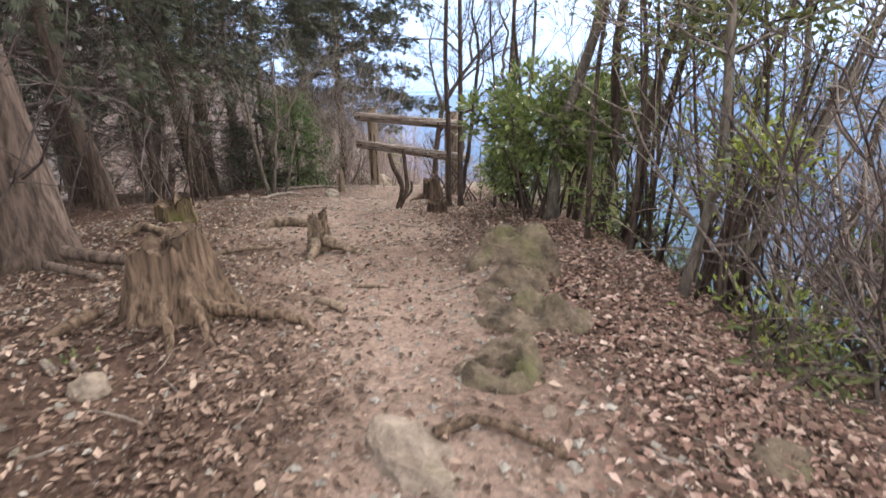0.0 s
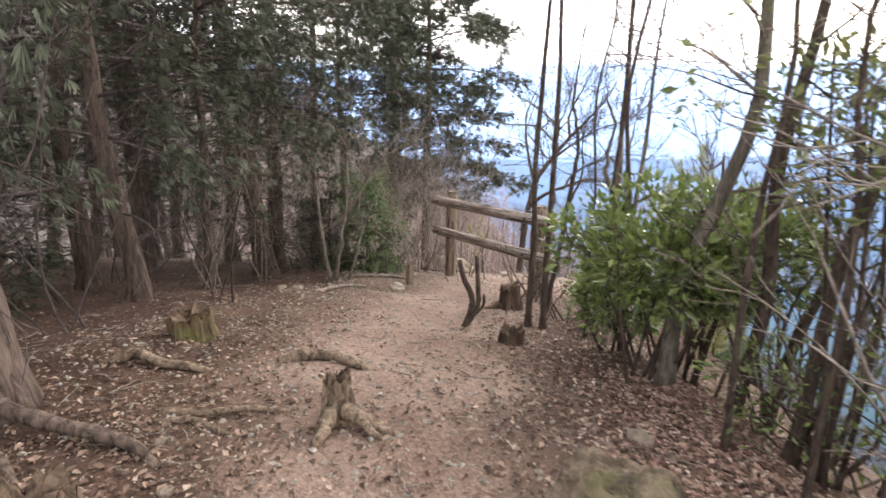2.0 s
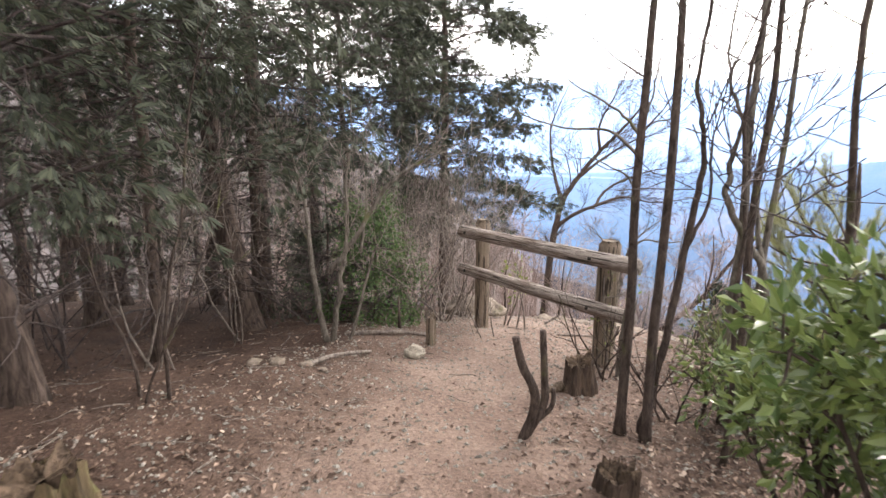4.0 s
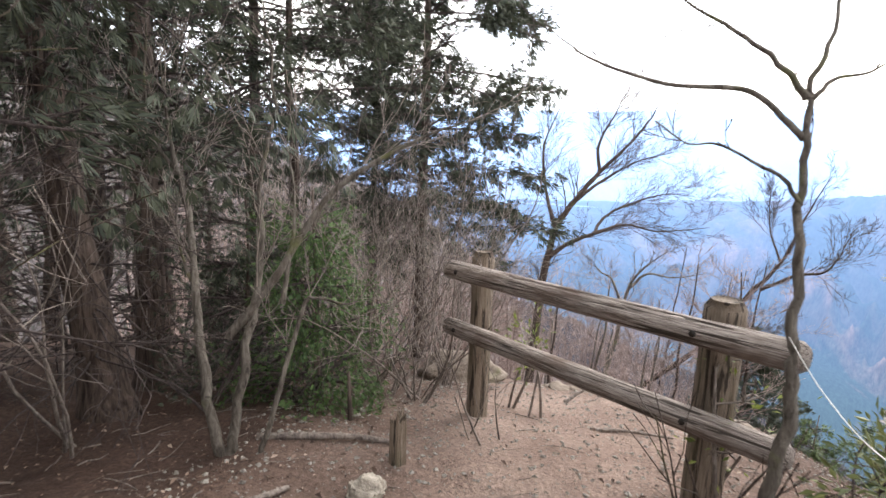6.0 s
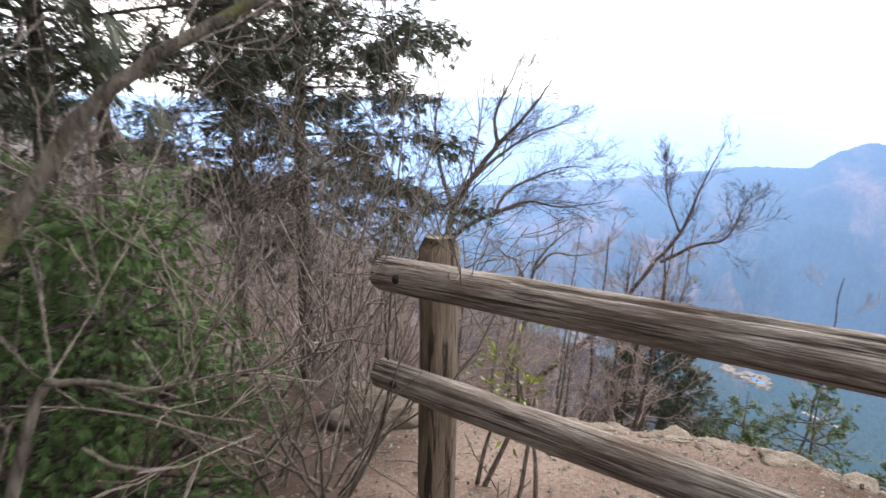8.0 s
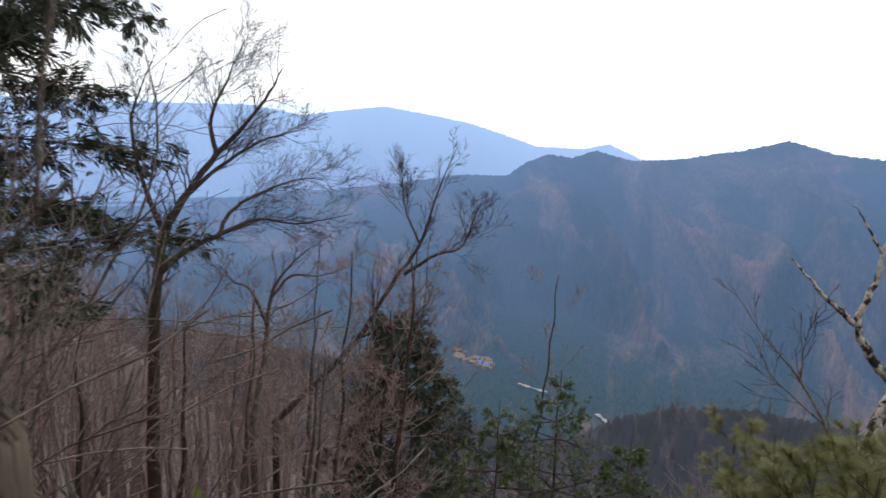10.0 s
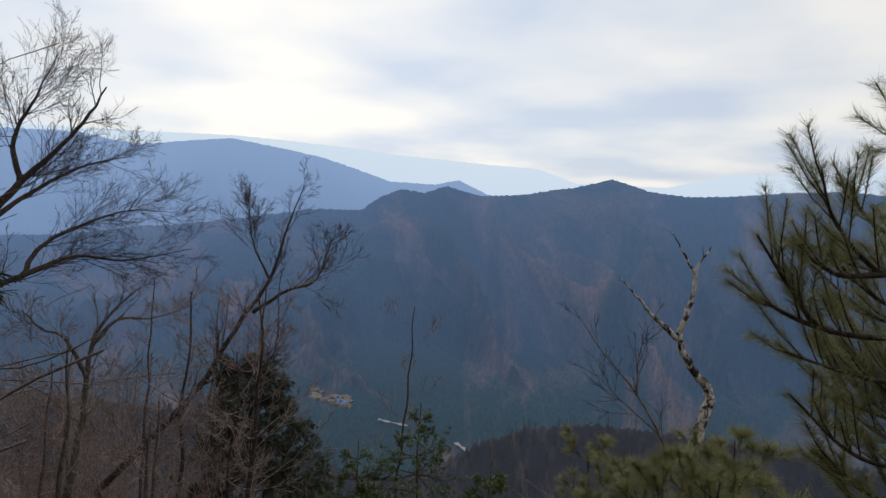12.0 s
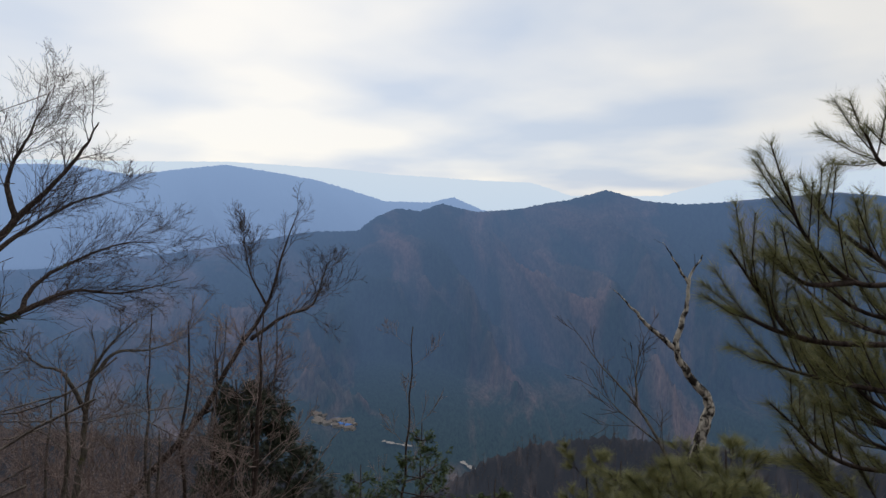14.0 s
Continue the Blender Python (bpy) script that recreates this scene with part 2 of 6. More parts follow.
def plain(name, c, rough=0.8, spec=0.3):
    n = Nodes(name, rough, spec)
    col = n.mix(0.5, c, n.ramp(n.noise(18, 4), (0.3, (0.6, 0.6, 0.6)), (0.7, (1.3, 1.3, 1.3))), "MULTIPLY")
    return n.colour(col).m


SOIL = make_soil()
BARK_DARK = make_bark("dark_conifer_bark", (0.028, 0.020, 0.017), (0.150, 0.112, 0.094))
BARK_GREY = make_bark("grey_brown_bark", (0.055, 0.045, 0.038), (0.19, 0.165, 0.14), (1, 1, 0.3), 30, 0.25)
BARK_STEM = make_bark("dark_stem_bark", (0.028, 0.020, 0.017), (0.105, 0.078, 0.066), (1, 1, 0.35), 34, 0.2)
BARK_PALE = make_bark("pale_peeling_bark", (0.028, 0.023, 0.020), (0.50, 0.45, 0.38), (1, 1, 0.6), 11, 0.0, 0.06)
TWIG = make_bark("twig_bark", (0.095, 0.075, 0.066), (0.28, 0.235, 0.205), (1, 1, 0.4), 30)
TWIG_BROWN = make_bark("brown_twig_bark", (0.15, 0.108, 0.096), (0.36, 0.275, 0.245), (1, 1, 0.4), 30)
TWIG_DARK = make_bark("dark_twig_bark", (0.042, 0.033, 0.032), (0.120, 0.094, 0.088), (1, 1, 0.4), 30)
ROOT = make_bark("bare_root_wood", (0.052, 0.037, 0.027), (0.27, 0.205, 0.155), (0.45, 0.45, 0.25), 60)
STUMP = make_bark("rotting_stump_wood", (0.026, 0.018, 0.013), (0.205, 0.142, 0.102), (1, 1, 0.08), 46)
STUMP_MOSS = make_bark("mossy_stump_wood", (0.040, 0.030, 0.018), (0.18, 0.132, 0.080), (1, 1, 0.12), 34, 0.6)
STUMP_DARK = make_bark("dark_stump_wood", (0.030, 0.021, 0.017), (0.12, 0.085, 0.065), (1, 1, 0.15), 34)
CUT_TOP = make_bark("sawn_wood_end", (0.035, 0.024, 0.018), (0.17, 0.12, 0.085), (1, 1, 1), 22)
LEAF_GLOSSY = make_leaf("evergreen_leaf", (0.055, 0.090, 0.028), (0.19, 0.235, 0.075), 0.28, 0.3)
LEAF_YELLOW = make_leaf("yellow_green_leaf", (0.10, 0.14, 0.025), (0.26, 0.29, 0.06), 0.4, 0.3)
LEAF_CYPRESS = make_leaf("cypress_spray", (0.027, 0.033, 0.025), (0.080, 0.088, 0.058), 0.7, 0.15, 0.2)
LEAF_SHRUB = make_leaf("young_fir_spray", (0.035, 0.070, 0.026), (0.115, 0.175, 0.060), 0.6, 0.3, 0.25)
LEAF_FIR = make_leaf("fir_needle_spray", (0.030, 0.055, 0.022), (0.125, 0.155, 0.055), 0.55, 0.2, 0.25)
LEAF_DULL = make_leaf("dull_olive_leaf", (0.055, 0.075, 0.028), (0.16, 0.17, 0.065), 0.5, 0.28, 0.35)
LEAF_DARK = make_leaf("dull_dark_leaf", (0.040, 0.046, 0.034), (0.105, 0.105, 0.070), 0.6, 0.2, 0.25)
NEEDLE = make_leaf("pine_needle", (0.11, 0.125, 0.045), (0.34, 0.32, 0.13), 0.45, 0.2, 0.35)
LITTER = make_litter("dark_dry_leaves", (0.045, 0.028, 0.021), (0.092, 0.058, 0.043), (0.155, 0.102, 0.078), (0.28, 0.20, 0.155), (0.40, 0.31, 0.25))
LITTER_TAN = make_litter("tan_dry_leaves", (0.075, 0.042, 0.033), (0.185, 0.108, 0.085), (0.29, 0.185, 0.150), (0.42, 0.30, 0.255), (0.50, 0.40, 0.34))
ROCK_MOSSY = make_rock("mossy_layered_rock", (0.028, 0.021, 0.015), (0.205, 0.158, 0.115), 0.35)
ROCK_SOILED = make_rock("soiled_stone", (0.10, 0.076, 0.060), (0.29, 0.235, 0.19), 0.1)
ROCK_PALE = make_rock("pale_stone", (0.17, 0.14, 0.11), (0.50, 0.445, 0.37), 0.0)
ROCK_GREY = make_rock("grey_stone", (0.13, 0.115, 0.10), (0.36, 0.33, 0.29), 0.1)
RAIL_WOOD = make_weathered("weathered_rail_timber", (0.070, 0.046, 0.036), (0.45, 0.39, 0.345), (0.115, 0.076, 0.058))
POST_WOOD = make_weathered("weathered_post_timber", (0.125, 0.092, 0.066), (0.29, 0.228, 0.178), (0.13, 0.112, 0.070), (1, 1, 0.05))
KNOT = plain("dark_knot", (0.02, 0.015, 0.012))
ROPE = plain("pale_cord", (0.62, 0.60, 0.56))
# the FAR materials carry painted haze as emission
FAR_MAIN = make_far("wooded_mountain_haze_glow", (0.026, 0.044, 0.038), (0.155, 0.108, 0.090))
FAR_SPUR = make_distance("dark_woods_haze_glow", (0.030, 0.027, 0.027), (0.080, 0.062, 0.056), (0.13, 0.17, 0.25), 900, 3.0)
FAR_MID = make_far("mountain_haze_glow", (0.05, 0.07, 0.07), (0.11, 0.105, 0.10), 1.22, (0.86, 0.94, 1.12))
FAR_PALE = make_far("pale_mountain_haze_glow", (0.05, 0.07, 0.08), (0.1, 0.1, 0.11), 1.9, (0.95, 1.0, 1.10))
FAR_WOOD = make_distance("brown_hillside_haze_glow", (0.090, 0.069, 0.060), (0.19, 0.148, 0.130), (0.28, 0.29, 0.33), 380, 3.0)


# ---- mesh helpers ----
class Geo:
    """Vertices and faces gathered for one mesh."""

    def __init__(self):
        self.v, self.f = [], []

    def add(self, verts, faces):
        k = len(self.v)
        self.v.extend(verts)
        self.f.extend([tuple(i + k for i in f) for f in faces])


def mesh_of(name, geo, material, smooth=True):
    me = bpy.data.meshes.new(name)
    me.from_pydata([tuple(p) for p in geo.v], [], geo.f)
    me.materials.append(material)
    if smooth:
        me.shade_smooth()
    me.update()
    return me


def part(name, geo, material, parent=None, label="", smooth=True):
    ob = new(name, mesh_of(name, geo, material, smooth))
    if parent:
        ob.parent = parent
    if label:
        ob["label"] = label
    return ob


def thing(name, label, category, place=(0, 0, 0), group="", turn=0.0):
    ob = new(name)
    ob.empty_display_size = 0.1
    ob.matrix_world = pose(*place, 0, 0, turn)
    return tagged(ob, label, category, group)


def tube(g, pts, radii, n=6, cap=True, rough=0.0, rng=None):
    """A bent round bar through pts."""
    k = len(g.v)
    m = len(pts)
    side = None
    for i in range(m):
        a = pts[i]
        d = (pts[min(i + 1, m - 1)] - pts[max(i - 1, 0)])
        if d.length < 1e-7:
            d = Vector((0, 0, 1))
        d.normalize()
        if side is None:
            side = d.orthogonal().normalized()
        else:
            side = side - d * side.dot(d)
            side = side.normalized() if side.length > 1e-6 else d.orthogonal().normalized()
        other = d.cross(side)
        for j in range(n):
            w = 2 * math.pi * j / n
            r = radii[i] * (1 + (rng.uniform(-rough, rough) if rough else 0))
            g.v.append(a + side * (r * math.cos(w)) + other * (r * math.sin(w)))
    for i in range(m - 1):
        for j in range(n):
            j2 = (j + 1) % n
            g.f.append((k + i * n + j, k + i * n + j2, k + (i + 1) * n + j2, k + (i + 1) * n + j))
    if cap:
        g.f.append(tuple(k + j for j in reversed(range(n))))
        g.f.append(tuple(k + (m - 1) * n + j for j in range(n)))


def curve_points(pts, per=6):
    """A smooth line through a few points."""
    pts = [Vector(p) for p in pts]
    q = [pts[0] * 2 - pts[1]] + pts + [pts[-1] * 2 - pts[-2]]
    out = []
    for i in range(1, len(q) - 2):
        for s in range(per):
            u = s / per
            a, b, c, d = q[i - 1:i + 3]
            out.append(0.5 * ((2 * b) + (c - a) * u + (2 * a - 5 * b + 4 * c - d) * u * u + (3 * b - a - 3 * c + d) * u ** 3))
    out.append(pts[-1])
    return out


def rand_dir(rng):
    while True:
        v = Vector((rng.uniform(-1, 1), rng.uniform(-1, 1), rng.uniform(-1, 1)))
        if 0.05 < v.length < 1:
            return v.normalized()


def grow(g, tips, p, d, length, r, level, rng, spread=0.8, wobble=0.16, lift=0.06, kids=4, step=0.22, thin=0.25, sides=(7, 5, 4, 3), shrink=0.55, start=0.25, floor=0.0022):
    """A limb that bends as it grows and carries smaller limbs."""
    n = max(3, int(length / step))
    pts, rad = [p.copy()], [r]
    d = d.normalized()
    for i in range(n):
        d = (d + rand_dir(rng) * wobble + Vector((0, 0, lift))).normalized()
        p = p + d * (length / n)
        pts.append(p.copy())
        rad.append(max(floor, r * (1 - (1 - thin) * (i + 1) / n)))
    tube(g, pts, rad, sides[min(len(sides) - 1, max(0, len(sides) - 1 - level))], False)
    if level <= 0:
        tips.append((pts[-1], d.copy(), pts[len(pts) // 2]))
        return
    for c in range(kids):
        u = start + (1 - start) * (c + rng.uniform(0.1, 0.9)) / kids
        i = min(n - 1, int(u * n))
        axis = (pts[i + 1] - pts[i]).normalized()
        out = rand_dir(rng)
        out = (out - axis * out.dot(axis)).normalized()
        nd = axis * math.cos(spread) + out * math.sin(spread)
        grow(g, tips, pts[i].lerp(pts[i + 1], rng.random()), nd, length * shrink * rng.uniform(0.65, 1.15) * (1.15 - 0.45 * u), max(floor, rad[i] * 0.55), level - 1, rng,
             spread, wobble * 1.15, lift, kids, step * 0.75, thin, sides, shrink, start, floor)
    tips.append((pts[-1], d.copy(), pts[-2]))


def over_trail(p, side=0.75, up=2.6):
    """True where people walking keep the trail free of branches."""
    return -1.0 < p.y < 10.0 and abs(p.x - np.interp(p.y, TRAIL_Y, TRAIL_X)) < side and p.z < base_height(p.x, p.y) + up


def leaves(g, seats, count, reach, size, rng, aspect=0.42, droop=0.0, fold=0.25, along=0.5):
    """Small folded leaves in clumps round seats (place, direction)."""
    for p, d in seats:
        for _ in range(count):
            o = rand_dir(rng)
            a = p + o * (reach * rng.random() ** 0.6)
            t = (o * (1 - along) + d * along + rand_dir(rng) * 0.5 + Vector((0, 0, -droop))).normalized()
            w = t.cross(rand_dir(rng))
            if w.length < 1e-3:
                continue
            w.normalize()
            nrm = t.cross(w)
            s = size * rng.uniform(0.6, 1.3)
            k = len(g.v)
            g.v.extend((a, a + t * (s * 0.45) + w * (s * aspect * 0.5) + nrm * (fold * s * 0.25), a + t * s, a + t * (s * 0.45) - w * (s * aspect * 0.5) + nrm * (fold * s * 0.25)))
            g.f.append((k, k + 1, k + 2))
            g.f.append((k, k + 2, k + 3))


def sprays(g, seats, count, reach, size, rng, droop=0.35):
    """Flat scale-leaved fans that hang from the twig ends."""
    for p, d in seats:
        for _ in range(count):
            a = p + rand_dir(rng) * (reach * rng.random() ** 0.7)
            t = (d + rand_dir(rng) * 0.55 + Vector((0, 0, -droop))).normalized()
            w = t.cross(rand_dir(rng))
            if w.length < 1e-3:
                continue
            w.normalize()
            s = size * rng.uniform(0.65, 1.3)
            for k in range(-2, 3):
                v = t * math.cos(k * 0.30) + w * math.sin(k * 0.30)
                q = v.cross(t.cross(w)) * (s * 0.075)
                o = a + t * (s * 0.14 * (2 - abs(k)))
                e = o + v * (s * (1 - 0.13 * abs(k))) + Vector((0, 0, -0.12 * s * abs(k)))
                n = len(g.v)
                m = o.lerp(e, 0.55)
                g.v.extend((o, m + q, e, m - q))
                g.f.append((n, n + 1, n + 2, n + 3))


# ---- the lie of the land ----
PROFILE_Y = [-6.0, -1.0, 0.7, 1.4, 2.0, 2.6, 3.5, 4.4, 5.7, 7.0, 8.0, 8.7, 9.5, 10.5, 13.0, 20.0, 60.0, 200.0, 700.0]
PROFILE_Z = [0.9, 1.02, 1.10, 1.18, 1.20, 1.12, 1.0, 0.89, 0.70, 0.40, 0.18, 0.08, -0.10, -0.34, -1.1, -4.0, -26.0, -110.0, -345.0]
EDGE_Y = [-6.0, 0.0, 2.5, 4.0, 5.2, 6.8, 8.3, 9.5, 10.3, 10.7, 11.2, 12.0, 14.0, 30.0]
EDGE_X = [1.5, 1.5, 1.4, 1.3, 1.1, 0.75, 0.75, 1.1, 0.95, 0.6, -0.4, -1.6, -2.5, -8.0]


def base_height(x, y):
    """Height of the ridge, its steep flank and the valley, without small relief."""
    z = np.interp(y, PROFILE_Y, PROFILE_Z)
    d = x - np.interp(y, EDGE_Y, EDGE_X)
    if d > 0:
        z -= 0.35 * d + 0.35 * d * d / (d + 1.2)
    left = -2.2 - x
    if left > 0:
        z += -0.05 * left - 0.10 * max(0.0, left - 5.0)
    return max(float(z), -345.0)


def relief(x, y):
    near = 1.0 / (1.0 + (max(0.0, abs(x) - 6) + max(0.0, abs(y - 6) - 10)) * 0.05)
    z = 0.10 * math.exp(-((x + 1.2) ** 2 + (y - 2.6) ** 2) / 0.9) + 0.13 * math.exp(-((x - 0.57) / 0.26) ** 2 - ((y - 3.45) / 0.60) ** 2)
    z += 0.07 * noise.noise((x * 0.7, y * 0.7, 0.3)) + 0.030 * noise.noise((x * 2.3, y * 2.3, 1.7)) + 0.012 * noise.noise((x * 7, y * 7, 4.1))
    far = max(0.0, math.hypot(x, y) - 12)
    if far > 0:
        z += min(far, 60) * 0.05 * noise.noise((x * 0.05, y * 0.05, 9.0)) + min(far, 40) * 0.012 * noise.noise((x * 0.35, y * 0.35, 2.0))
    return z * near if far <= 0 else z


def height(x, y):
    return base_height(x, y) + relief(x, y)


TRAIL_Y = [-8.0, 0.0, 2.0, 3.5, 5.0, 7.0, 8.6, 10.0, 11.5]
TRAIL_X = [0.65, 0.65, 0.45, -0.05, -0.45, -0.75, -0.8, -0.5, -0.2]
TRAIL_W = [0.7, 0.7, 0.55, 0.75, 0.9, 1.0, 1.1, 1.3, 1.2]


def worn_at(x, y):
    """How bare and trodden the soil is, 0 to 1."""
    d = abs(x - np.interp(y, TRAIL_Y, TRAIL_X)) / np.interp(y, TRAIL_Y, TRAIL_W)
    d += 0.35 * noise.noise((x * 1.5, y * 1.5, 7.0))
    w = max(0.0, min(1.0, 1.45 - d))
    return float(w if y < 11.8 else w * max(0.0, 1 - (y - 11.8)))


def spaced(lo, hi, step, reach):
    mid = list(np.arange(lo, hi, step))
    out, s, a = [], step, hi
    while a < reach:
        out.append(a)
        s *= 1.13
        a += s
    out.append(reach)
    left, s, a = [], step, lo
    while a > -reach:
        s *= 1.13
        a -= s
        left.append(max(a, -reach))
    return sorted(set(round(float(v), 4) for v in left + mid + out))


def build_ground():
    xs, ys = spaced(-3.6, 2.6, 0.055, 4400), spaced(0.6, 12.0, 0.06, 4400)
    g = Geo()
    worn = []
    for y in ys:
        for x in xs:
            g.v.append((x, y, height(x, y)))
            worn.append(worn_at(x, y))
    nx = len(xs)
    for j in range(len(ys) - 1):
        for i in range(nx - 1):
            g.f.append((j * nx + i, j * nx + i + 1, (j + 1) * nx + i + 1, (j + 1) * nx + i))
    ob = part("ground", g, SOIL)
    at = ob.data.attributes.new("worn", "FLOAT", "POINT")
    at.data.foreach_set("value", worn)
    wood = [max(0.0, min(1.0, (math.hypot(x, y - 6) - 7.5) / 5)) for x, y, _ in g.v]
    ob.data.attributes.new("wooded", "FLOAT", "POINT").data.foreach_set("value", wood)
    return tagged(ob, "bare brown soil of a mountain trail, falling steeply to the valley", "ground", kind="structure")


build_ground()


def build_ridge(name, label, material, az, el, dist, foot_dist, foot_z, rough, seed, step=0.25, jag=0.0):
    """A mountain range, dist metres off in the north and north-east: crest heights by bearing, spurs and gullies down to its foot."""
    g = Geo()
    lay = []
    bearings = np.arange(az[0], az[-1] + 0.01, step)
    rows = 60
    near = min(dist)
    for a in bearings:
        e = float(np.interp(a, az, el))
        reach = float(np.interp(a, (0, 40), dist))
        for k in range(rows + 8):
            u = k / rows
            if u <= 1:
                d = foot_dist + (reach - foot_dist) * u
                crest = 1.5 + reach * math.tan(radians(e))
                s = max(0.0, (u - 0.12) / 0.88) ** 1.1
                z = foot_z + (crest - foot_z) * s
            else:
                d = reach * (1 + (u - 1) * 1.2)
                z = crest - (u - 1) * reach * 0.9
            x, y = d * math.sin(radians(a)), d * math.cos(radians(a))
            arc = radians(a) * 0.85 * near
            bend = 90 * noise.noise((x / 420, y / 420, seed))
            p, q = (arc + bend + 0.35 * d) / (0.15 * near), (d + bend) / (0.40 * near)
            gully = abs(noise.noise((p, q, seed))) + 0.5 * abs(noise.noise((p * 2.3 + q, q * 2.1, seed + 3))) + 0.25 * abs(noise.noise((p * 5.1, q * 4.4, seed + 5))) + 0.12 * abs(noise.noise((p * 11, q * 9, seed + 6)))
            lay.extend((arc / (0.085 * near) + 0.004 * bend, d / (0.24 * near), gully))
            z -= rough * gully * min(1.0, 3 * u) * max(0.03, 1 - u ** 2.5) * near * 0.11
            z += rough * near * 0.0016 * noise.noise((a * 4, d * 80.0 / near, seed + 8))
            z += jag * (noise.noise((a * 3.1, d * 0.11, seed)) + noise.noise((a * 9.0, d * 0.3, seed)))
            g.v.append((x, y, max(z, foot_z)))
    m = rows + 8
    for i in range(len(bearings) - 1):
        for k in range(m - 1):
            g.f.append((i * m + k, (i + 1) * m + k, (i + 1) * m + k + 1, i * m + k + 1))
    ob = part(name, g, material)
    ob.data.attributes.new("lay", "FLOAT_VECTOR", "POINT").data.foreach_set("vector", lay)
    return tagged(ob, label, "mountain", kind="structure")


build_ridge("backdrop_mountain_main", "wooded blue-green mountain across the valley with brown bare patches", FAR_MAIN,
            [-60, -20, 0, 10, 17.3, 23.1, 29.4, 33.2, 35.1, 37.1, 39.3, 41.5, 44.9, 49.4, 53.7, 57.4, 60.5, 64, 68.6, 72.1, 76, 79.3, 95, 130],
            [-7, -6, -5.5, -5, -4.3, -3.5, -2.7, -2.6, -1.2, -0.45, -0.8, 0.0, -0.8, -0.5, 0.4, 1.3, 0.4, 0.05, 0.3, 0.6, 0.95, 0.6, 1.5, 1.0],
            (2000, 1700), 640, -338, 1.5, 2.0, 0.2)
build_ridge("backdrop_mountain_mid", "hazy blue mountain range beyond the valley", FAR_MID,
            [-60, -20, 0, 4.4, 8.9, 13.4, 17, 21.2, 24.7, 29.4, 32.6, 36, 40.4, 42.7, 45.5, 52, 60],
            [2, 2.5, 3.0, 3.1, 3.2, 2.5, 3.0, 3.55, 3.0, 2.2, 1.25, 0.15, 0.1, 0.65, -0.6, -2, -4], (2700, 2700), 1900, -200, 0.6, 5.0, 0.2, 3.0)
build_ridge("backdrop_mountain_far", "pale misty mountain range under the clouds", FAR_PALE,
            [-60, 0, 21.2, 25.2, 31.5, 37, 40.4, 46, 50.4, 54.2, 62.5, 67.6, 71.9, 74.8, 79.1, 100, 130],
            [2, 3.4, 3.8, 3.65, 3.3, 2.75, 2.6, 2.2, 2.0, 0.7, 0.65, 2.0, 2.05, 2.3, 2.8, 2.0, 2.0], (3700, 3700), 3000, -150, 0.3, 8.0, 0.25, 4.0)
# these nearer slopes glow faintly too: their haze is emission in the material
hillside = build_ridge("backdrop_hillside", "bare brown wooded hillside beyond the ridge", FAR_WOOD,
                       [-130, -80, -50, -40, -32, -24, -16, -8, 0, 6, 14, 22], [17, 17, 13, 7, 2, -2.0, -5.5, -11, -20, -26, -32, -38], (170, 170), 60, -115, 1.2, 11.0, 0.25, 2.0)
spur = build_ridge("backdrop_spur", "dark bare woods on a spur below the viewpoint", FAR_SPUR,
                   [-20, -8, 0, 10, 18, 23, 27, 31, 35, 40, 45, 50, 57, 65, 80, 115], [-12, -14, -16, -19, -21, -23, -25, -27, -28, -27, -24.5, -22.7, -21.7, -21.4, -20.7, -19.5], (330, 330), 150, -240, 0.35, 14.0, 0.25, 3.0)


def ridge_woods(ridge, label, material, count, tall, thick, seed):
    """Leafless treetops all over a nearer slope, too many to count."""
    rng = random.Random(seed)
    g = Geo()
    vs = ridge.data.vertices
    rows = 68
    columns = len(vs) // rows
    for _ in range(count):
        i, k = rng.randrange(columns - 1), rng.randrange(14, 62)
        a = vs[i * rows + k].co.lerp(vs[(i + 1) * rows + k + 1].co, rng.random())
        h = tall * rng.uniform(0.6, 1.25)
        lean = Vector((rng.uniform(-0.12, 0.12), rng.uniform(-0.12, 0.12), 1)) * h
        w = Vector((rng.uniform(-1, 1), rng.uniform(-1, 1), 0)).normalized()
        n = len(g.v)
        g.v.extend((a - w * thick, a + w * thick, a + lean))
        g.f.append((n, n + 1, n + 2))
        for _ in range(11):
            b = a + lean * rng.uniform(0.25, 0.9)
            o = rand_dir(rng)
            o.z = abs(o.z) * 0.7 + 0.45
            w = o.orthogonal().normalized() * (thick * 0.45)
            n = len(g.v)
            g.v.extend((b - w, b + w, b + o * (h * rng.uniform(0.16, 0.34))))
            g.f.append((n, n + 1, n + 2))
    tagged(part("bare_woods", g, material, None, "", False), label, "woods", kind="stuff")


ridge_woods(hillside, "leafless brown woods on the hillside beyond the ridge", TWIG_BROWN, 5200, 6.0, 0.09, 611)
ridge_woods(spur, "dark leafless woods on the spur below the viewpoint", TWIG_DARK, 5200, 8.0, 0.16, 612)


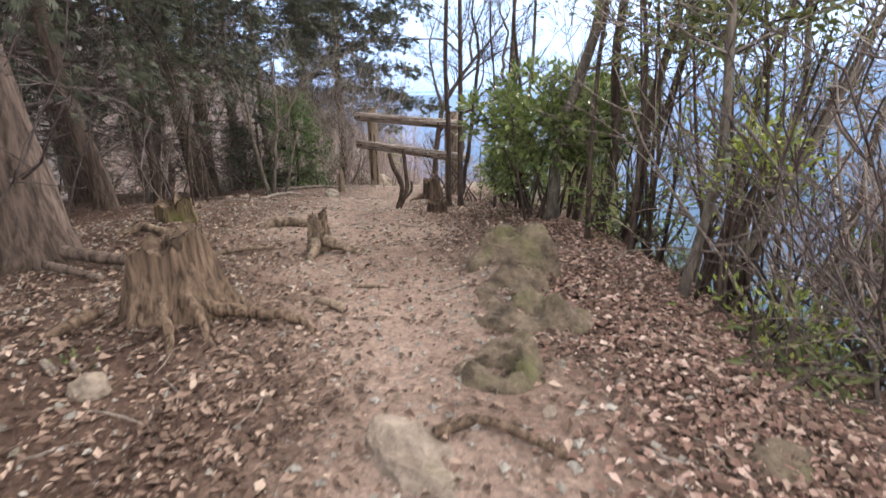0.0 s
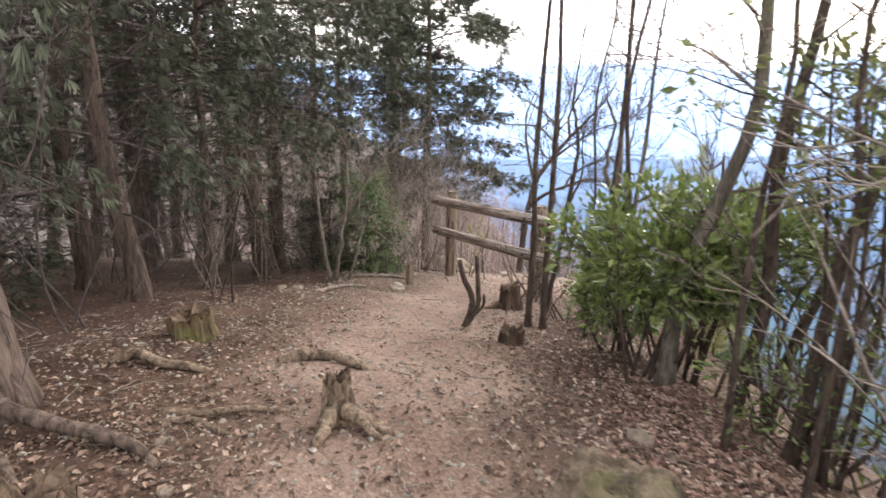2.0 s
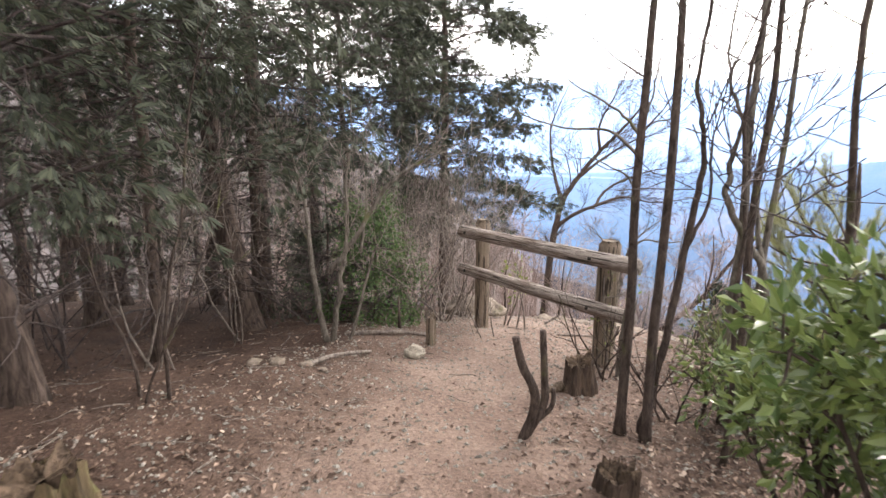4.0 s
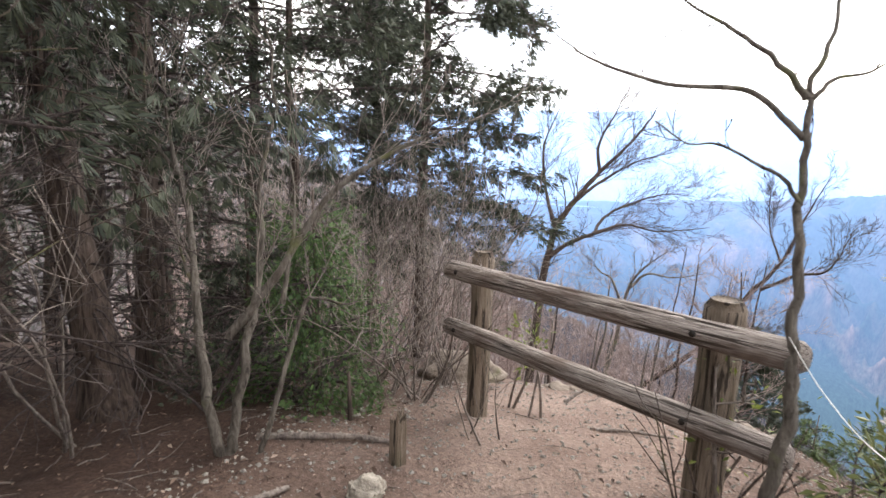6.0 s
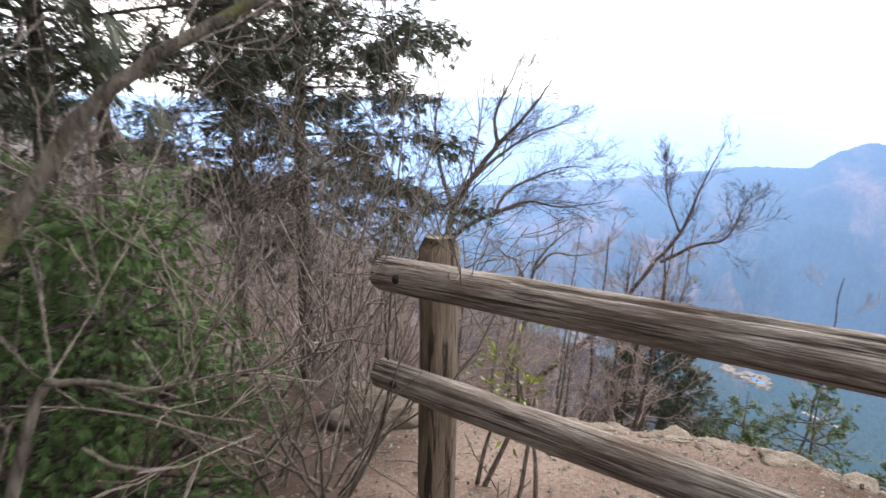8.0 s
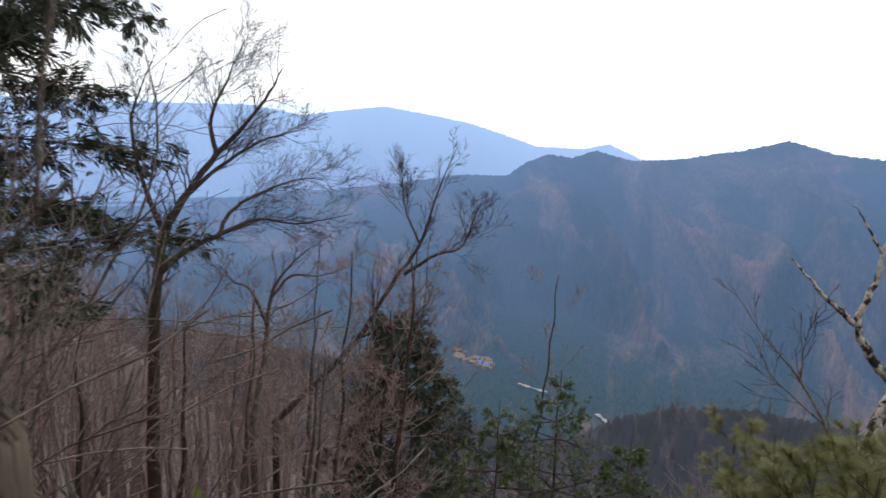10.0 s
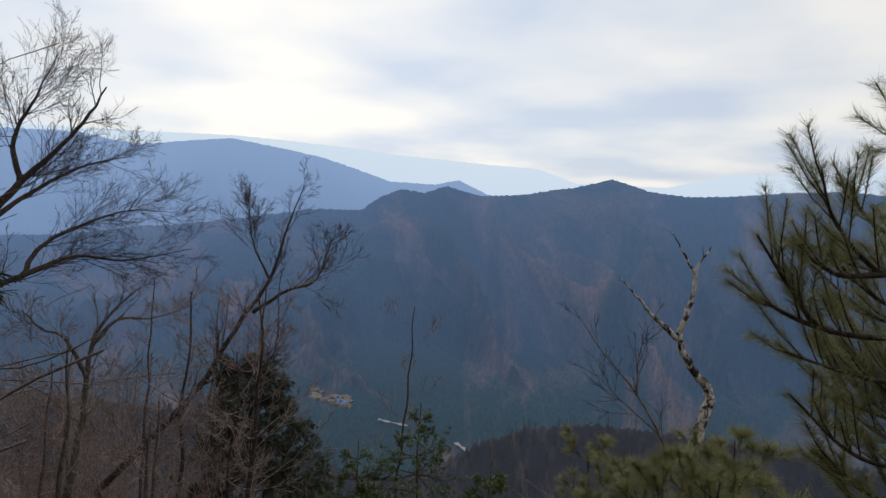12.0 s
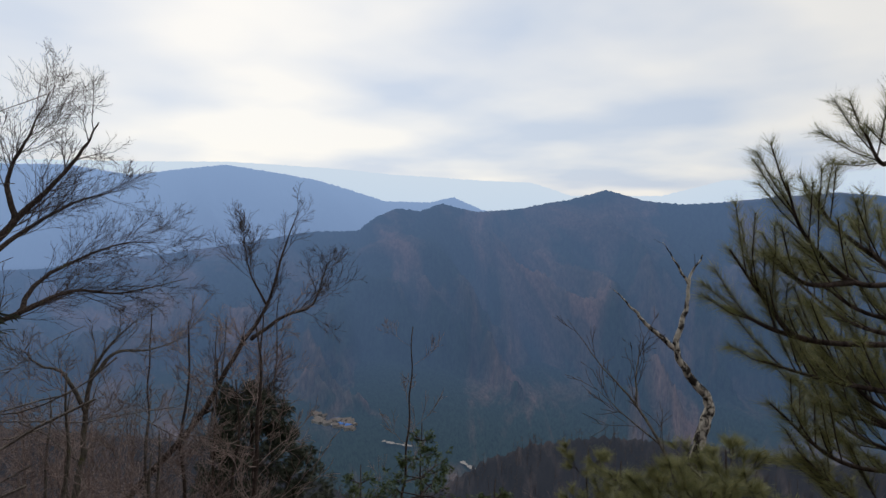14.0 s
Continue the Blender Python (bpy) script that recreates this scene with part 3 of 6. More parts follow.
# ---- the fence ----
def round_timber(length, r, seed, rings=44, n=26, axis="x", splits=()):
    """A peeled log with swellings, drying grooves and worn ends."""
    g = Geo()
    for i in range(rings):
        u = i / (rings - 1)
        end = min(1.0, min(u, 1 - u) * length / (0.35 * r) + 0.72)
        for j in range(n):
            w = 2 * math.pi * j / n
            rr = r * (1 + 0.07 * noise.noise((u * length * 1.6, math.cos(w) * 0.7, seed)) + 0.05 * noise.noise((u * length * 5, math.cos(w) * 1.5, math.sin(w) * 1.5 + seed)))
            rr -= 0.10 * r * max(0.0, noise.noise((u * length * 0.8, math.cos(w) * 3.2 + seed, math.sin(w) * 3.2))) ** 1.0
            for q, (at, wide, deep, lo, hi) in enumerate(splits):
                if lo < u < hi:
                    a = (w - at - 0.35 * noise.noise((u * length * 1.1, q * 3.0, seed)) + math.pi) % (2 * math.pi) - math.pi
                    rr -= deep * r * math.exp(-(a / wide) ** 2) * math.sin(math.pi * (u - lo) / (hi - lo)) ** 0.5
            rr *= end
            p = (u * length - (0.015 * end), rr * math.cos(w), rr * math.sin(w))
            g.v.append(p if axis == "x" else (p[1], p[2], p[0]))
    for i in range(rings - 1):
        for j in range(n):
            j2 = (j + 1) % n
            g.f.append((i * n + j, (i + 1) * n + j, (i + 1) * n + j2, i * n + j2) if axis == "x" else (i * n + j, i * n + j2, (i + 1) * n + j2, (i + 1) * n + j))
    g.f.append(tuple(range(n)))
    g.f.append(tuple(reversed(range((rings - 1) * n, rings * n))))
    return g


def build_fence():
    f = thing("log_fence", "weathered brown log rail fence at the trail's edge", "fence", (-1.17, 9.5, height(-1.17, 9.5)))
    inv = f.matrix_world.inverted()
    for x, y, r, top, seed in ((-1.17, 9.5, 0.078, 1.16, 1.0), (0.08, 8.33, 0.092, 1.25, 7.0)):
        lo = height(x, y) - 0.25
        p = part("post", round_timber(top - lo, r, seed, 40, 36, "z", ((4.0, 0.07, 0.3, 0.3, 1.0), (5.2, 0.06, 0.2, 0.1, 0.9))), POST_WOOD, f, "round timber post with green stain")
        p.matrix_local = inv @ pose(x, y, lo)
    rng = random.Random(17)
    for a, zb, r, seed, more in (((-1.385, 9.40, 1.03), 1.105, 0.063, 3.0, 0.42), ((-1.40, 9.49, 0.60), 0.69, 0.060, 5.0, 0.42)):
        cracks = [(rng.uniform(0, 6.28), rng.uniform(0.035, 0.09), rng.uniform(0.12, 0.42), lo, min(1.0, lo + rng.uniform(0.25, 0.7))) for lo in [rng.uniform(-0.1, 0.6) for _ in range(13)]]
        b = Vector((0.08 - 0.105, 8.33 - 0.115, zb))
        a = Vector(a)
        d = (b - a).normalized()
        length = (b - a).length + more
        rail = part("rail", round_timber(length, r, seed, 110, 64, "x", cracks), RAIL_WOOD, f, "grey weathered timber rail with long drying cracks")
        rail.matrix_local = inv @ Matrix.LocRotScale(a, d.to_track_quat("X", "Z"), None)
        side = Vector((-0.683, -0.73, 0.1)).normalized()
        for s in (0.14, (b - a).length - 0.02):
            k = Geo()
            c = a + d * s + side * (r * 0.86)
            tube(k, [c, c + side * 0.016], [0.017, 0.015], 10)
            k.v = [inv @ Vector(v) for v in k.v]
            part("bolt_hole", k, KNOT, f, "dark bolt hole in the rail")


build_fence()


# ---- stumps, roots and stones on the trail ----
def build_stump(name, label, x, y, r_top, r_foot, tall, material, roots, seed, slant=0.0, lobes=7, top_mat=CUT_TOP):
    """A cut trunk with a fluted flank and roots that run into the soil."""
    rng = random.Random(seed)
    z = height(x, y)
    s = thing(name, label, "stump", (x, y, z))
    g = Geo()
    n, rings = 72, 18
    for i in range(rings):
        u = i / (rings - 1)
        for j in range(n):
            w = 2 * math.pi * j / n
            flute = (0.55 - 1.2 * abs(math.sin(0.5 * lobes * w + seed + 0.6 * u + 0.8 * math.sin(w * 2))) ** 0.7) * 0.9 + 0.7 * noise.noise((math.cos(w) * 2.4, math.sin(w) * 2.4, u * 1.1 + seed))
            r = r_top + (r_foot - r_top) * (1 - u) ** 2.0
            r *= 1 + (0.20 + 0.12 * (1 - u)) * flute + 0.05 * noise.noise((math.cos(w) * 7, math.sin(w) * 7, u * 3 + seed))
            zz = -0.10 + (tall + 0.10) * u + slant * r * math.cos(w) * u
            if i == rings - 1:
                zz += 0.075 * noise.noise((math.cos(w) * 2.5, math.sin(w) * 2.5, seed)) + rng.uniform(-0.02, 0.02)
            g.v.append((r * math.cos(w), r * math.sin(w), zz))
    for i in range(rings - 1):
        for j in range(n):
            j2 = (j + 1) % n
            g.f.append((i * n + j, i * n + j2, (i + 1) * n + j2, (i + 1) * n + j))
    part("trunk", g, material, s)
    t = Geo()
    base = (rings - 1) * n
    m = 5
    for k in range(m):
        f = 1 - 0.22 * k
        for j in range(n):
            a = Vector(g.v[base + j])
            t.v.append((a.x * f * 0.985, a.y * f * 0.985, a.z - 0.012 * k + 0.02 * noise.noise((a.x * f * 22, a.y * f * 22, seed))))
    for k in range(m - 1):
        for j in range(n):
            j2 = (j + 1) % n
            t.f.append((k * n + j, k * n + j2, (k + 1) * n + j2, (k + 1) * n + j))
    t.f.append(tuple((m - 1) * n + j for j in range(n)))
    part("cut_face", t, top_mat, s, "rough broken top of the stump")
    for pts, r in roots:
        q = Geo()
        line = [Vector((px - x, py - y, height(px, py) + dz - z)) for px, py, dz in pts]
        line = curve_points(line, 7)
        k = len(line)
        line = [p + Vector((noise.noise((i * 0.5, seed, r * 40)), noise.noise((i * 0.5, seed + 4, r * 40)), 0.4 * noise.noise((i * 0.6, seed + 8, 1)))) * 0.014 for i, p in enumerate(line)]
        tube(q, line, [r * (1.25 - 0.85 * i / k) * (1 + 0.18 * noise.noise((i * 0.7, seed, 0))) for i in range(k)], 9, True, 0.07, rng)
        part("root", q, ROOT if material is not STUMP else material, s)
    return s


build_stump("tree_stump", "rotting fluted tree stump with long roots on the leaf litter", -0.80, 2.76, 0.14, 0.32, 0.31, STUMP,
            [([(-0.66, 2.68, 0.06), (-0.48, 2.74, 0.035), (-0.30, 2.76, 0.02), (-0.18, 2.62, -0.03)], 0.026),
             ([(-0.74, 2.56, 0.14), (-0.66, 2.44, 0.03), (-0.60, 2.34, -0.03)], 0.017),
             ([(-0.70, 2.66, 0.16), (-0.58, 2.54, 0.04), (-0.50, 2.44, -0.03)], 0.016),
             ([(-1.0, 2.60, 0.08), (-1.12, 2.47, 0.01), (-1.2, 2.4, -0.03)], 0.022)], 3, 0.25)
build_stump("tree_stump", "small weathered stump with splayed roots on bare soil", -0.60, 4.16, 0.062, 0.115, 0.235, ROOT,
            [([(-0.55, 4.12, 0.08), (-0.42, 4.10, 0.035), (-0.32, 4.06, 0.01), (-0.24, 4.08, -0.03)], 0.034),
             ([(-0.60, 4.08, 0.08), (-0.58, 3.94, 0.03), (-0.60, 3.82, -0.03)], 0.034),
             ([(-0.52, 4.14, 0.06), (-0.38, 4.02, 0.02), (-0.27, 3.98, -0.02)], 0.022)], 8, 0.4, 5)
build_stump("tree_stump", "short dark sawn stump beside the trail", 0.05, 5.86, 0.085, 0.105, 0.12, STUMP_DARK, [], 12)
build_stump("tree_stump", "dark leaning stump near the fence", -0.12, 7.40, 0.095, 0.16, 0.23, STUMP_DARK,
            [([(-0.2, 7.36, 0.05), (-0.32, 7.34, 0.01), (-0.42, 7.36, -0.03)], 0.03)], 15, 0.3)
build_stump("tree_stump", "mossy rotten stump at the edge of the wood", -1.98, 4.98, 0.135, 0.18, 0.17, STUMP_MOSS, [], 21)
build_stump("wooden_stake", "short round wooden stake in the soil", -1.46, 8.42, 0.042, 0.048, 0.27, POST_WOOD, [], 25, 0.35, 3, POST_WOOD)


def build_root(label, pts, r, seed, name="exposed_root", material=ROOT):
    rng = random.Random(seed)
    x, y, _ = pts[0]
    t = Vector((x, y, height(x, y)))
    g = Geo()
    line = curve_points([Vector((px, py, height(px, py) + dz)) - t for px, py, dz in pts], 7)
    k = len(line)
    tube(g, line, [r * (1.1 - 0.55 * i / k) * (1 + 0.2 * noise.noise((i * 0.6, seed, 0))) for i in range(k)], 9, True, 0.08, rng)
    ob = part(name, g, material)
    ob.location = t
    return tagged(ob, label, "root" if name == "exposed_root" else "branch")


build_root("bare grey root arching out of the soil", [(-1.22, 4.74, -0.02), (-1.12, 4.84, 0.03), (-0.96, 4.92, 0.035), (-0.72, 4.86, 0.01), (-0.60, 4.82, -0.04)], 0.042, 2)
build_root("pale barkless root lying across the soil", [(-2.06, 4.32, -0.03), (-1.92, 4.40, 0.045), (-1.76, 4.40, 0.035), (-1.58, 4.44, 0.025), (-1.42, 4.48, -0.03)], 0.034, 4)
build_root("thick root running from the big cypress over the soil", [(-2.0, 3.62, 0.10), (-1.72, 3.60, 0.07), (-1.45, 3.60, 0.045), (-1.22, 3.58, 0.03), (-1.02, 3.50, -0.03)], 0.036, 5, "exposed_root", BARK_DARK)
build_root("thin root beside the big cypress", [(-1.85, 3.4, 0.06), (-1.6, 3.35, 0.02), (-1.42, 3.25, 0.0), (-1.3, 3.2, -0.03)], 0.022, 17, "exposed_root", BARK_DARK)
build_root("thin twisted root on bare soil", [(-1.40, 3.95, 0.0), (-1.2, 4.0, 0.03), (-1.0, 4.1, 0.025), (-0.78, 4.18, -0.02)], 0.020, 6)
build_root("thin forked root on bare soil", [(-1.35, 3.85, 0.0), (-1.2, 3.92, 0.02), (-1.0, 3.88, 0.0), (-0.9, 3.9, -0.02)], 0.016, 7)
build_root("short broken piece of bleached wood", [(-0.30, 3.05, 0.0), (-0.24, 3.0, 0.02), (-0.16, 2.95, 0.015)], 0.028, 9, "wood_fragment")
build_root("small bleached root end", [(-0.22, 3.38, 0.0), (-0.12, 3.36, 0.012), (-0.02, 3.35, -0.005)], 0.014, 10)
build_root("crooked dead branch on the bank", [(-2.15, 7.25, 0.0), (-2.05, 7.5, 0.05), (-1.92, 7.7, 0.06), (-1.88, 7.95, 0.02)], 0.022, 11, "fallen_branch", TWIG)
build_root("pale dead branch along the shrub's foot", [(-2.35, 8.5, 0.0), (-2.0, 8.52, 0.02), (-1.75, 8.58, 0.03), (-1.56, 8.62, 0.02)], 0.024, 13, "fallen_branch", TWIG)
build_root("thin dead branch on the trail", [(0.30, 1.98, 0.01), (0.42, 2.02, 0.02), (0.55, 1.95, 0.02), (0.66, 1.9, 0.0)], 0.016, 14, "fallen_branch", STUMP)
build_root("pale dead stick on the soil", [(0.84, 1.98, 0.01), (0.92, 1.94, 0.012), (1.02, 1.9, 0.01)], 0.007, 15, "fallen_branch", TWIG)
build_root("long dead stick behind the fence", [(-0.35, 9.6, 0.0), (-0.1, 9.62, 0.02), (0.2, 9.55, 0.02)], 0.014, 16, "fallen_branch", TWIG)
build_root("forked pale branch on bare soil", [(-0.52, 10.3, 0.0), (-0.42, 10.4, 0.08), (-0.36, 10.42, 0.12)], 0.016, 18, "fallen_branch", TWIG)


def build_rock(name, label, x, y, size, material, seed, sink=0.3, turn=0.0, flat=1.0, layers=0.0, cuts=4):
    bm = bmesh.new()
    bmesh.ops.create_icosphere(bm, subdivisions=cuts, radius=1)
    for v in bm.verts:
        c = v.co.copy()
        d = 1 + 0.32 * noise.noise(c * 1.1 + Vector((seed, 0, 0))) + 0.16 * noise.noise(c * 2.7 + Vector((0, seed, 0))) + 0.07 * noise.noise(c * 6 + Vector((0, 0, seed))) + 0.05 * noise.noise(c * 13 + Vector((0, 0, seed))) + 0.03 * noise.noise(c * 27 + Vector((seed, 0, 0)))
        v.co = c * d
        v.co.x, v.co.y, v.co.z = v.co.x * size[0], v.co.y * size[1], v.co.z * size[2]
        if layers:
            ph = v.co.x * 0.55 + v.co.y * 0.25 + v.co.z * 1.5
            v.co.z += layers * (abs((ph * 11) % 1.0 - 0.5) - 0.25) + layers * 0.5 * (abs((ph * 27 + noise.noise(v.co * 3)) % 1.0 - 0.5) - 0.25)
    me = bpy.data.meshes.new(name)
    bm.to_mesh(me)
    bm.free()
    me.materials.append(material)
    me.shade_smooth()
    ob = new(name, me)
    ob.matrix_world = pose(x, y, height(x, y) + size[2] * (1 - 2 * sink), 0, 0, turn)
    return tagged(ob, label, "rock")


def outcrop_ledge(parent, x0, y0, half_x, half_y, turn, rise, seed):
    """One low hump of weathered bedrock, its tilted beds worn into ledges."""
    g = Geo()
    o = parent.matrix_world.translation
    nx, ny = 80, 110
    c, k = math.cos(radians(turn)), math.sin(radians(turn))
    for j in range(ny + 1):
        for i in range(nx + 1):
            u, v = (2 * i / nx - 1) * 1.25, (2 * j / ny - 1) * 1.25
            x = x0 + half_x * u * c - half_y * v * k
            y = y0 + half_x * u * k + half_y * v * c
            rim = 0.85 - (abs(u) ** 2.2 + abs(v) ** 2.2) + 0.9 * noise.noise((x * 3.6, y * 3.6, seed)) + 0.35 * noise.noise((x * 10, y * 10, seed))
            m = max(-0.35, min(1.0, rim * 1.5))
            bed = x * 2.2 + y * 4.4 + 1.1 * noise.noise((x * 3, y * 3, seed + 2))
            saw = bed % 1.0
            ledge = min(saw / 0.8, (1 - saw) / 0.2)
            fine = (bed * 3.3 + noise.noise((x * 9, y * 9, 3))) % 1.0
            lump = 0.5 + 0.5 * noise.noise((x * 2.6, y * 2.6, seed + 7))
            z = rise * m * (0.25 + 0.9 * lump) + max(0.0, m) * (0.055 * noise.noise((x * 6.5, y * 6.5, seed + 9)) + 0.060 * ledge + 0.018 * fine + 0.026 * noise.noise((x * 14, y * 14, 1)) + 0.016 * noise.noise((x * 40, y * 40, 5)))
            gap = abs(math.sin(math.pi * (y * 1.55 + 0.35 * x + 0.55 * noise.noise((x * 3.2, y * 2.2, seed + 4)))))
            z -= 0.085 * max(0.0, 1 - gap / 0.34) * max(0.0, m)
            g.v.append((x - o.x, y - o.y, height(x, y) - o.z + z - 0.004))
    for j in range(ny):
        for i in range(nx):
            a = j * (nx + 1) + i
            g.f.append((a, a + 1, a + nx + 2, a + nx + 1))
    part("rock_ledge", g, ROCK_MOSSY, parent)


outcrop = thing("rock_outcrop", "low mossy brown rock outcrop with worn ledges beside the trail", "rock", (0.57, 3.12, height(0.57, 3.12)))
for x, y, half_x, half_y, turn, rise, seed in ((0.62, 3.62, 0.25, 0.36, -6, 0.15, 1.3), (0.63, 3.04, 0.24, 0.34, 12, 0.115, 4.1), (0.52, 2.47, 0.17, 0.26, -14, 0.085, 7.7)):
    outcrop_ledge(outcrop, x, y, half_x, half_y, turn, rise, seed)
build_rock("stone_slab", "flat grey-brown stone half sunk in the trail", 0.24, 1.90, (0.10, 0.16, 0.04), ROCK_SOILED, 2.2, 0.58, 35, 1, 0.05)
build_rock("stone", "pale lichen-covered stone among dead leaves", -0.74, 2.12, (0.06, 0.05, 0.045), ROCK_SOILED, 8.4, 0.35, 10, 1, 0.02)
build_rock("stone", "white broken stone on the trail's edge", -1.52, 8.06, (0.10, 0.068, 0.062), ROCK_PALE, 5.5, 0.2, 30, 1, 0.05)
build_rock("stone", "flat tan stone beside the outcrop", 0.82, 2.90, (0.09, 0.07, 0.022), ROCK_SOILED, 9.5, 0.4, 0, 1, 0.01)
build_rock("stone_step", "dark flat stone step in the bank", 1.20, 1.98, (0.12, 0.09, 0.03), ROCK_MOSSY, 3.5, 0.58, 20, 1, 0.02)
for i, (x, y, s) in enumerate([(-2.35, 7.2, 0.07), (-2.15, 7.28, 0.06), (-2.5, 7.12, 0.06), (-1.98, 7.22, 0.04), (-0.9, 3.36, 0.035), (-1.2, 3.7, 0.03), (0.62, 2.1, 0.025), (0.78, 4.3, 0.07)]):
    build_rock("stone", "small grey-brown stone half buried in soil", x, y, (s, s * 0.8, s * 0.5), ROCK_SOILED, 20 + i * 1.7, 0.35, 40 * i, 1, 0.02, 3)
for i in range(20):
    u = i / 19
    x, y = -0.75 + 1.75 * u, 11.10 - 0.25 * u - 0.9 * u * u
    s = 0.03 + 0.08 * ((i * 7) % 5) / 5
    build_rock("edge_stone", "flat soil-stained broken rock at the edge of the drop", x, y + 0.08 * math.sin(i * 2.3), (s * 1.6, s, s * 0.34), ROCK_SOILED, 40 + i * 2.3, 0.46, 50 * i, 1, 0.03, 3)
build_rock("boulder", "grey boulder behind the fence post", -1.55, 11.2, (0.42, 0.30, 0.20), ROCK_SOILED, 61.0, 0.3, 0, 1, 0.02)


# ---- trees ----
def build_tree(name, label, base, top, radius, tall, seed, bark, twig, limbs=7, level=2, kids=4, limb=1.3, spread=0.8, first=0.35, lift=0.06, bend=0.04, group="", shrink=0.55, wob=0.24, cone=0.35, floor=0.0022):
    """A tree whose trunk leans from base through top; returns the thing and its twig ends."""
    rng = random.Random(seed)
    x, y = base
    z = height(x, y) - 0.12
    t = thing(name, label, "tree", (x, y, z), group)
    a, d = Vector((0, 0, 0)), (Vector(top) - Vector((x, y, z)))
    d = d / max(0.2, d.z)
    n = max(8, int(tall / 0.25))
    pts, rad = [], []
    for i in range(n + 1):
        u = i / n
        h = u * tall
        sway = Vector((noise.noise((h * 0.9, seed, 0)), noise.noise((h * 0.9, seed, 5)), 0)) * bend * min(1, h)
        pts.append(a + d * h + sway)
        flare = 1 + 0.7 * math.exp(-h / (radius * 2.2))
        rad.append(max(0.004, radius * flare * (1 - 0.8 * u ** 1.1)))
    g = Geo()
    tube(g, pts, rad, 12 if radius > 0.06 else 8, True, 0.07, rng)
    part("trunk", g, bark, t)
    tips = []
    for k in range(limbs):
        u = first + (0.98 - first) * (k + rng.random()) / limbs
        i = min(n - 1, int(u * n))
        out = Vector((math.cos(k * 2.4 + seed), math.sin(k * 2.4 + seed), rng.uniform(0.1, 0.8)))
        b = Geo()
        grow(b, tips, pts[i].copy(), out.normalized(), limb * rng.uniform(0.7, 1.2) * (1 - cone * u), max(0.0035, rad[i] * 0.28), level, rng, spread, wob, lift, kids, 0.2, 0.25, (7, 5, 4, 3), shrink, 0.25, floor)
        part("limb", b, twig, t)
    return t, tips


def crown(t, tips, name, material, count, reach, size, seed, aspect=0.42, droop=0.0, along=0.5, every=1, label=""):
    g = Geo()
    rng = random.Random(seed)
    leaves(g, [(p, d) for p, d, _ in tips[::every]], count, reach, size, rng, aspect, droop, 0.25, along)
    return part(name, g, material, t, label, False)


def conifer(label, base, radius, tall, seed, low=0.15, reach=1.6, whorls=26, material=LEAF_CYPRESS, bark=BARK_DARK, lean=(0, 0), density=24, spray=0.06, name="cypress_tree", dead=0, group="dark trees of the wood", top_z=None, low_z=None, taper=0.75, kids=5, clump=0.17, dead_long=1.0, sway=0.05):
    """A conifer with drooping limbs dressed in flat sprays."""
    rng = random.Random(seed)
    x, y = base
    z = height(x, y) - 0.15
    if top_z is not None:
        low, tall = (low_z - z) / (top_z - z), top_z - z
    t = thing(name, label, "tree", (x, y, z), group)
    n = int(tall / 0.3)
    pts = [Vector((lean[0] * i / n * tall + sway * noise.noise((i * 0.3, seed, 0)), lean[1] * i / n * tall + sway * noise.noise((i * 0.3, seed, 6)), tall * i / n)) for i in range(n + 1)]
    rad = [max(0.008, radius * (1 + 0.8 * math.exp(-i * tall / n / (radius * 2))) * (1 - 0.9 * i / n)) for i in range(n + 1)]
    g = Geo()
    tube(g, pts, rad, 14, True, 0.06, rng)
    part("trunk", g, bark, t)
    b, f = Geo(), Geo()
    tips = []
    for k in range(whorls):
        u = low + (0.99 - low) * k / whorls
        i = min(n - 1, int(u * n))
        for m in range(3):
            w = k * 1.9 + m * 2.1 + rng.uniform(-0.4, 0.4)
            long = reach * (1 - taper * (u - low) / (1 - low)) * rng.uniform(0.65, 1.15)
            if over_trail(Vector((x, y, z)) + pts[i] + Vector((math.cos(w), math.sin(w), 0)) * long * 1.25, 1.0):
                long *= 0.45
            grow(b, tips, pts[i].copy(), Vector((math.cos(w), math.sin(w), rng.uniform(-0.15, 0.35))), long, 0.012 + 0.012 * (1 - u), 1, rng, 0.75, 0.14, -0.01, kids, 0.22, 0.3, (5, 4, 3), 0.5, 0.25)
    for k in range(dead):
        i = rng.randrange(2, max(3, int(n * low)))
        w = rng.uniform(0, 6.3)
        if over_trail(Vector((x + math.cos(w) * 1.8, y + math.sin(w) * 1.8, z + pts[i].z)), 1.0):
            continue
        grow(b, [], pts[i].copy(), Vector((math.cos(w), math.sin(w), rng.uniform(-0.2, 0.3))), rng.uniform(0.6, 1.7) * dead_long, 0.010, 2 if k % 2 else 1, rng, 0.7, 0.22, 0.0, 4, 0.2, 0.3, (5, 4, 3), 0.5, 0.3)
    tagged(part("branchwork", b, TWIG_DARK, t), kind="stuff")
    sprays(f, [(p, d) for p, d, _ in tips], max(1, int(density * 0.45)), clump, spray * 0.9, rng)
    sprays(f, [(q, d) for _, d, q in tips], max(1, int(density * 0.2)), clump * 0.85, spray * 0.85, rng)
    tagged(part("crown", f, material, t, "", False), kind="stuff")
    return t


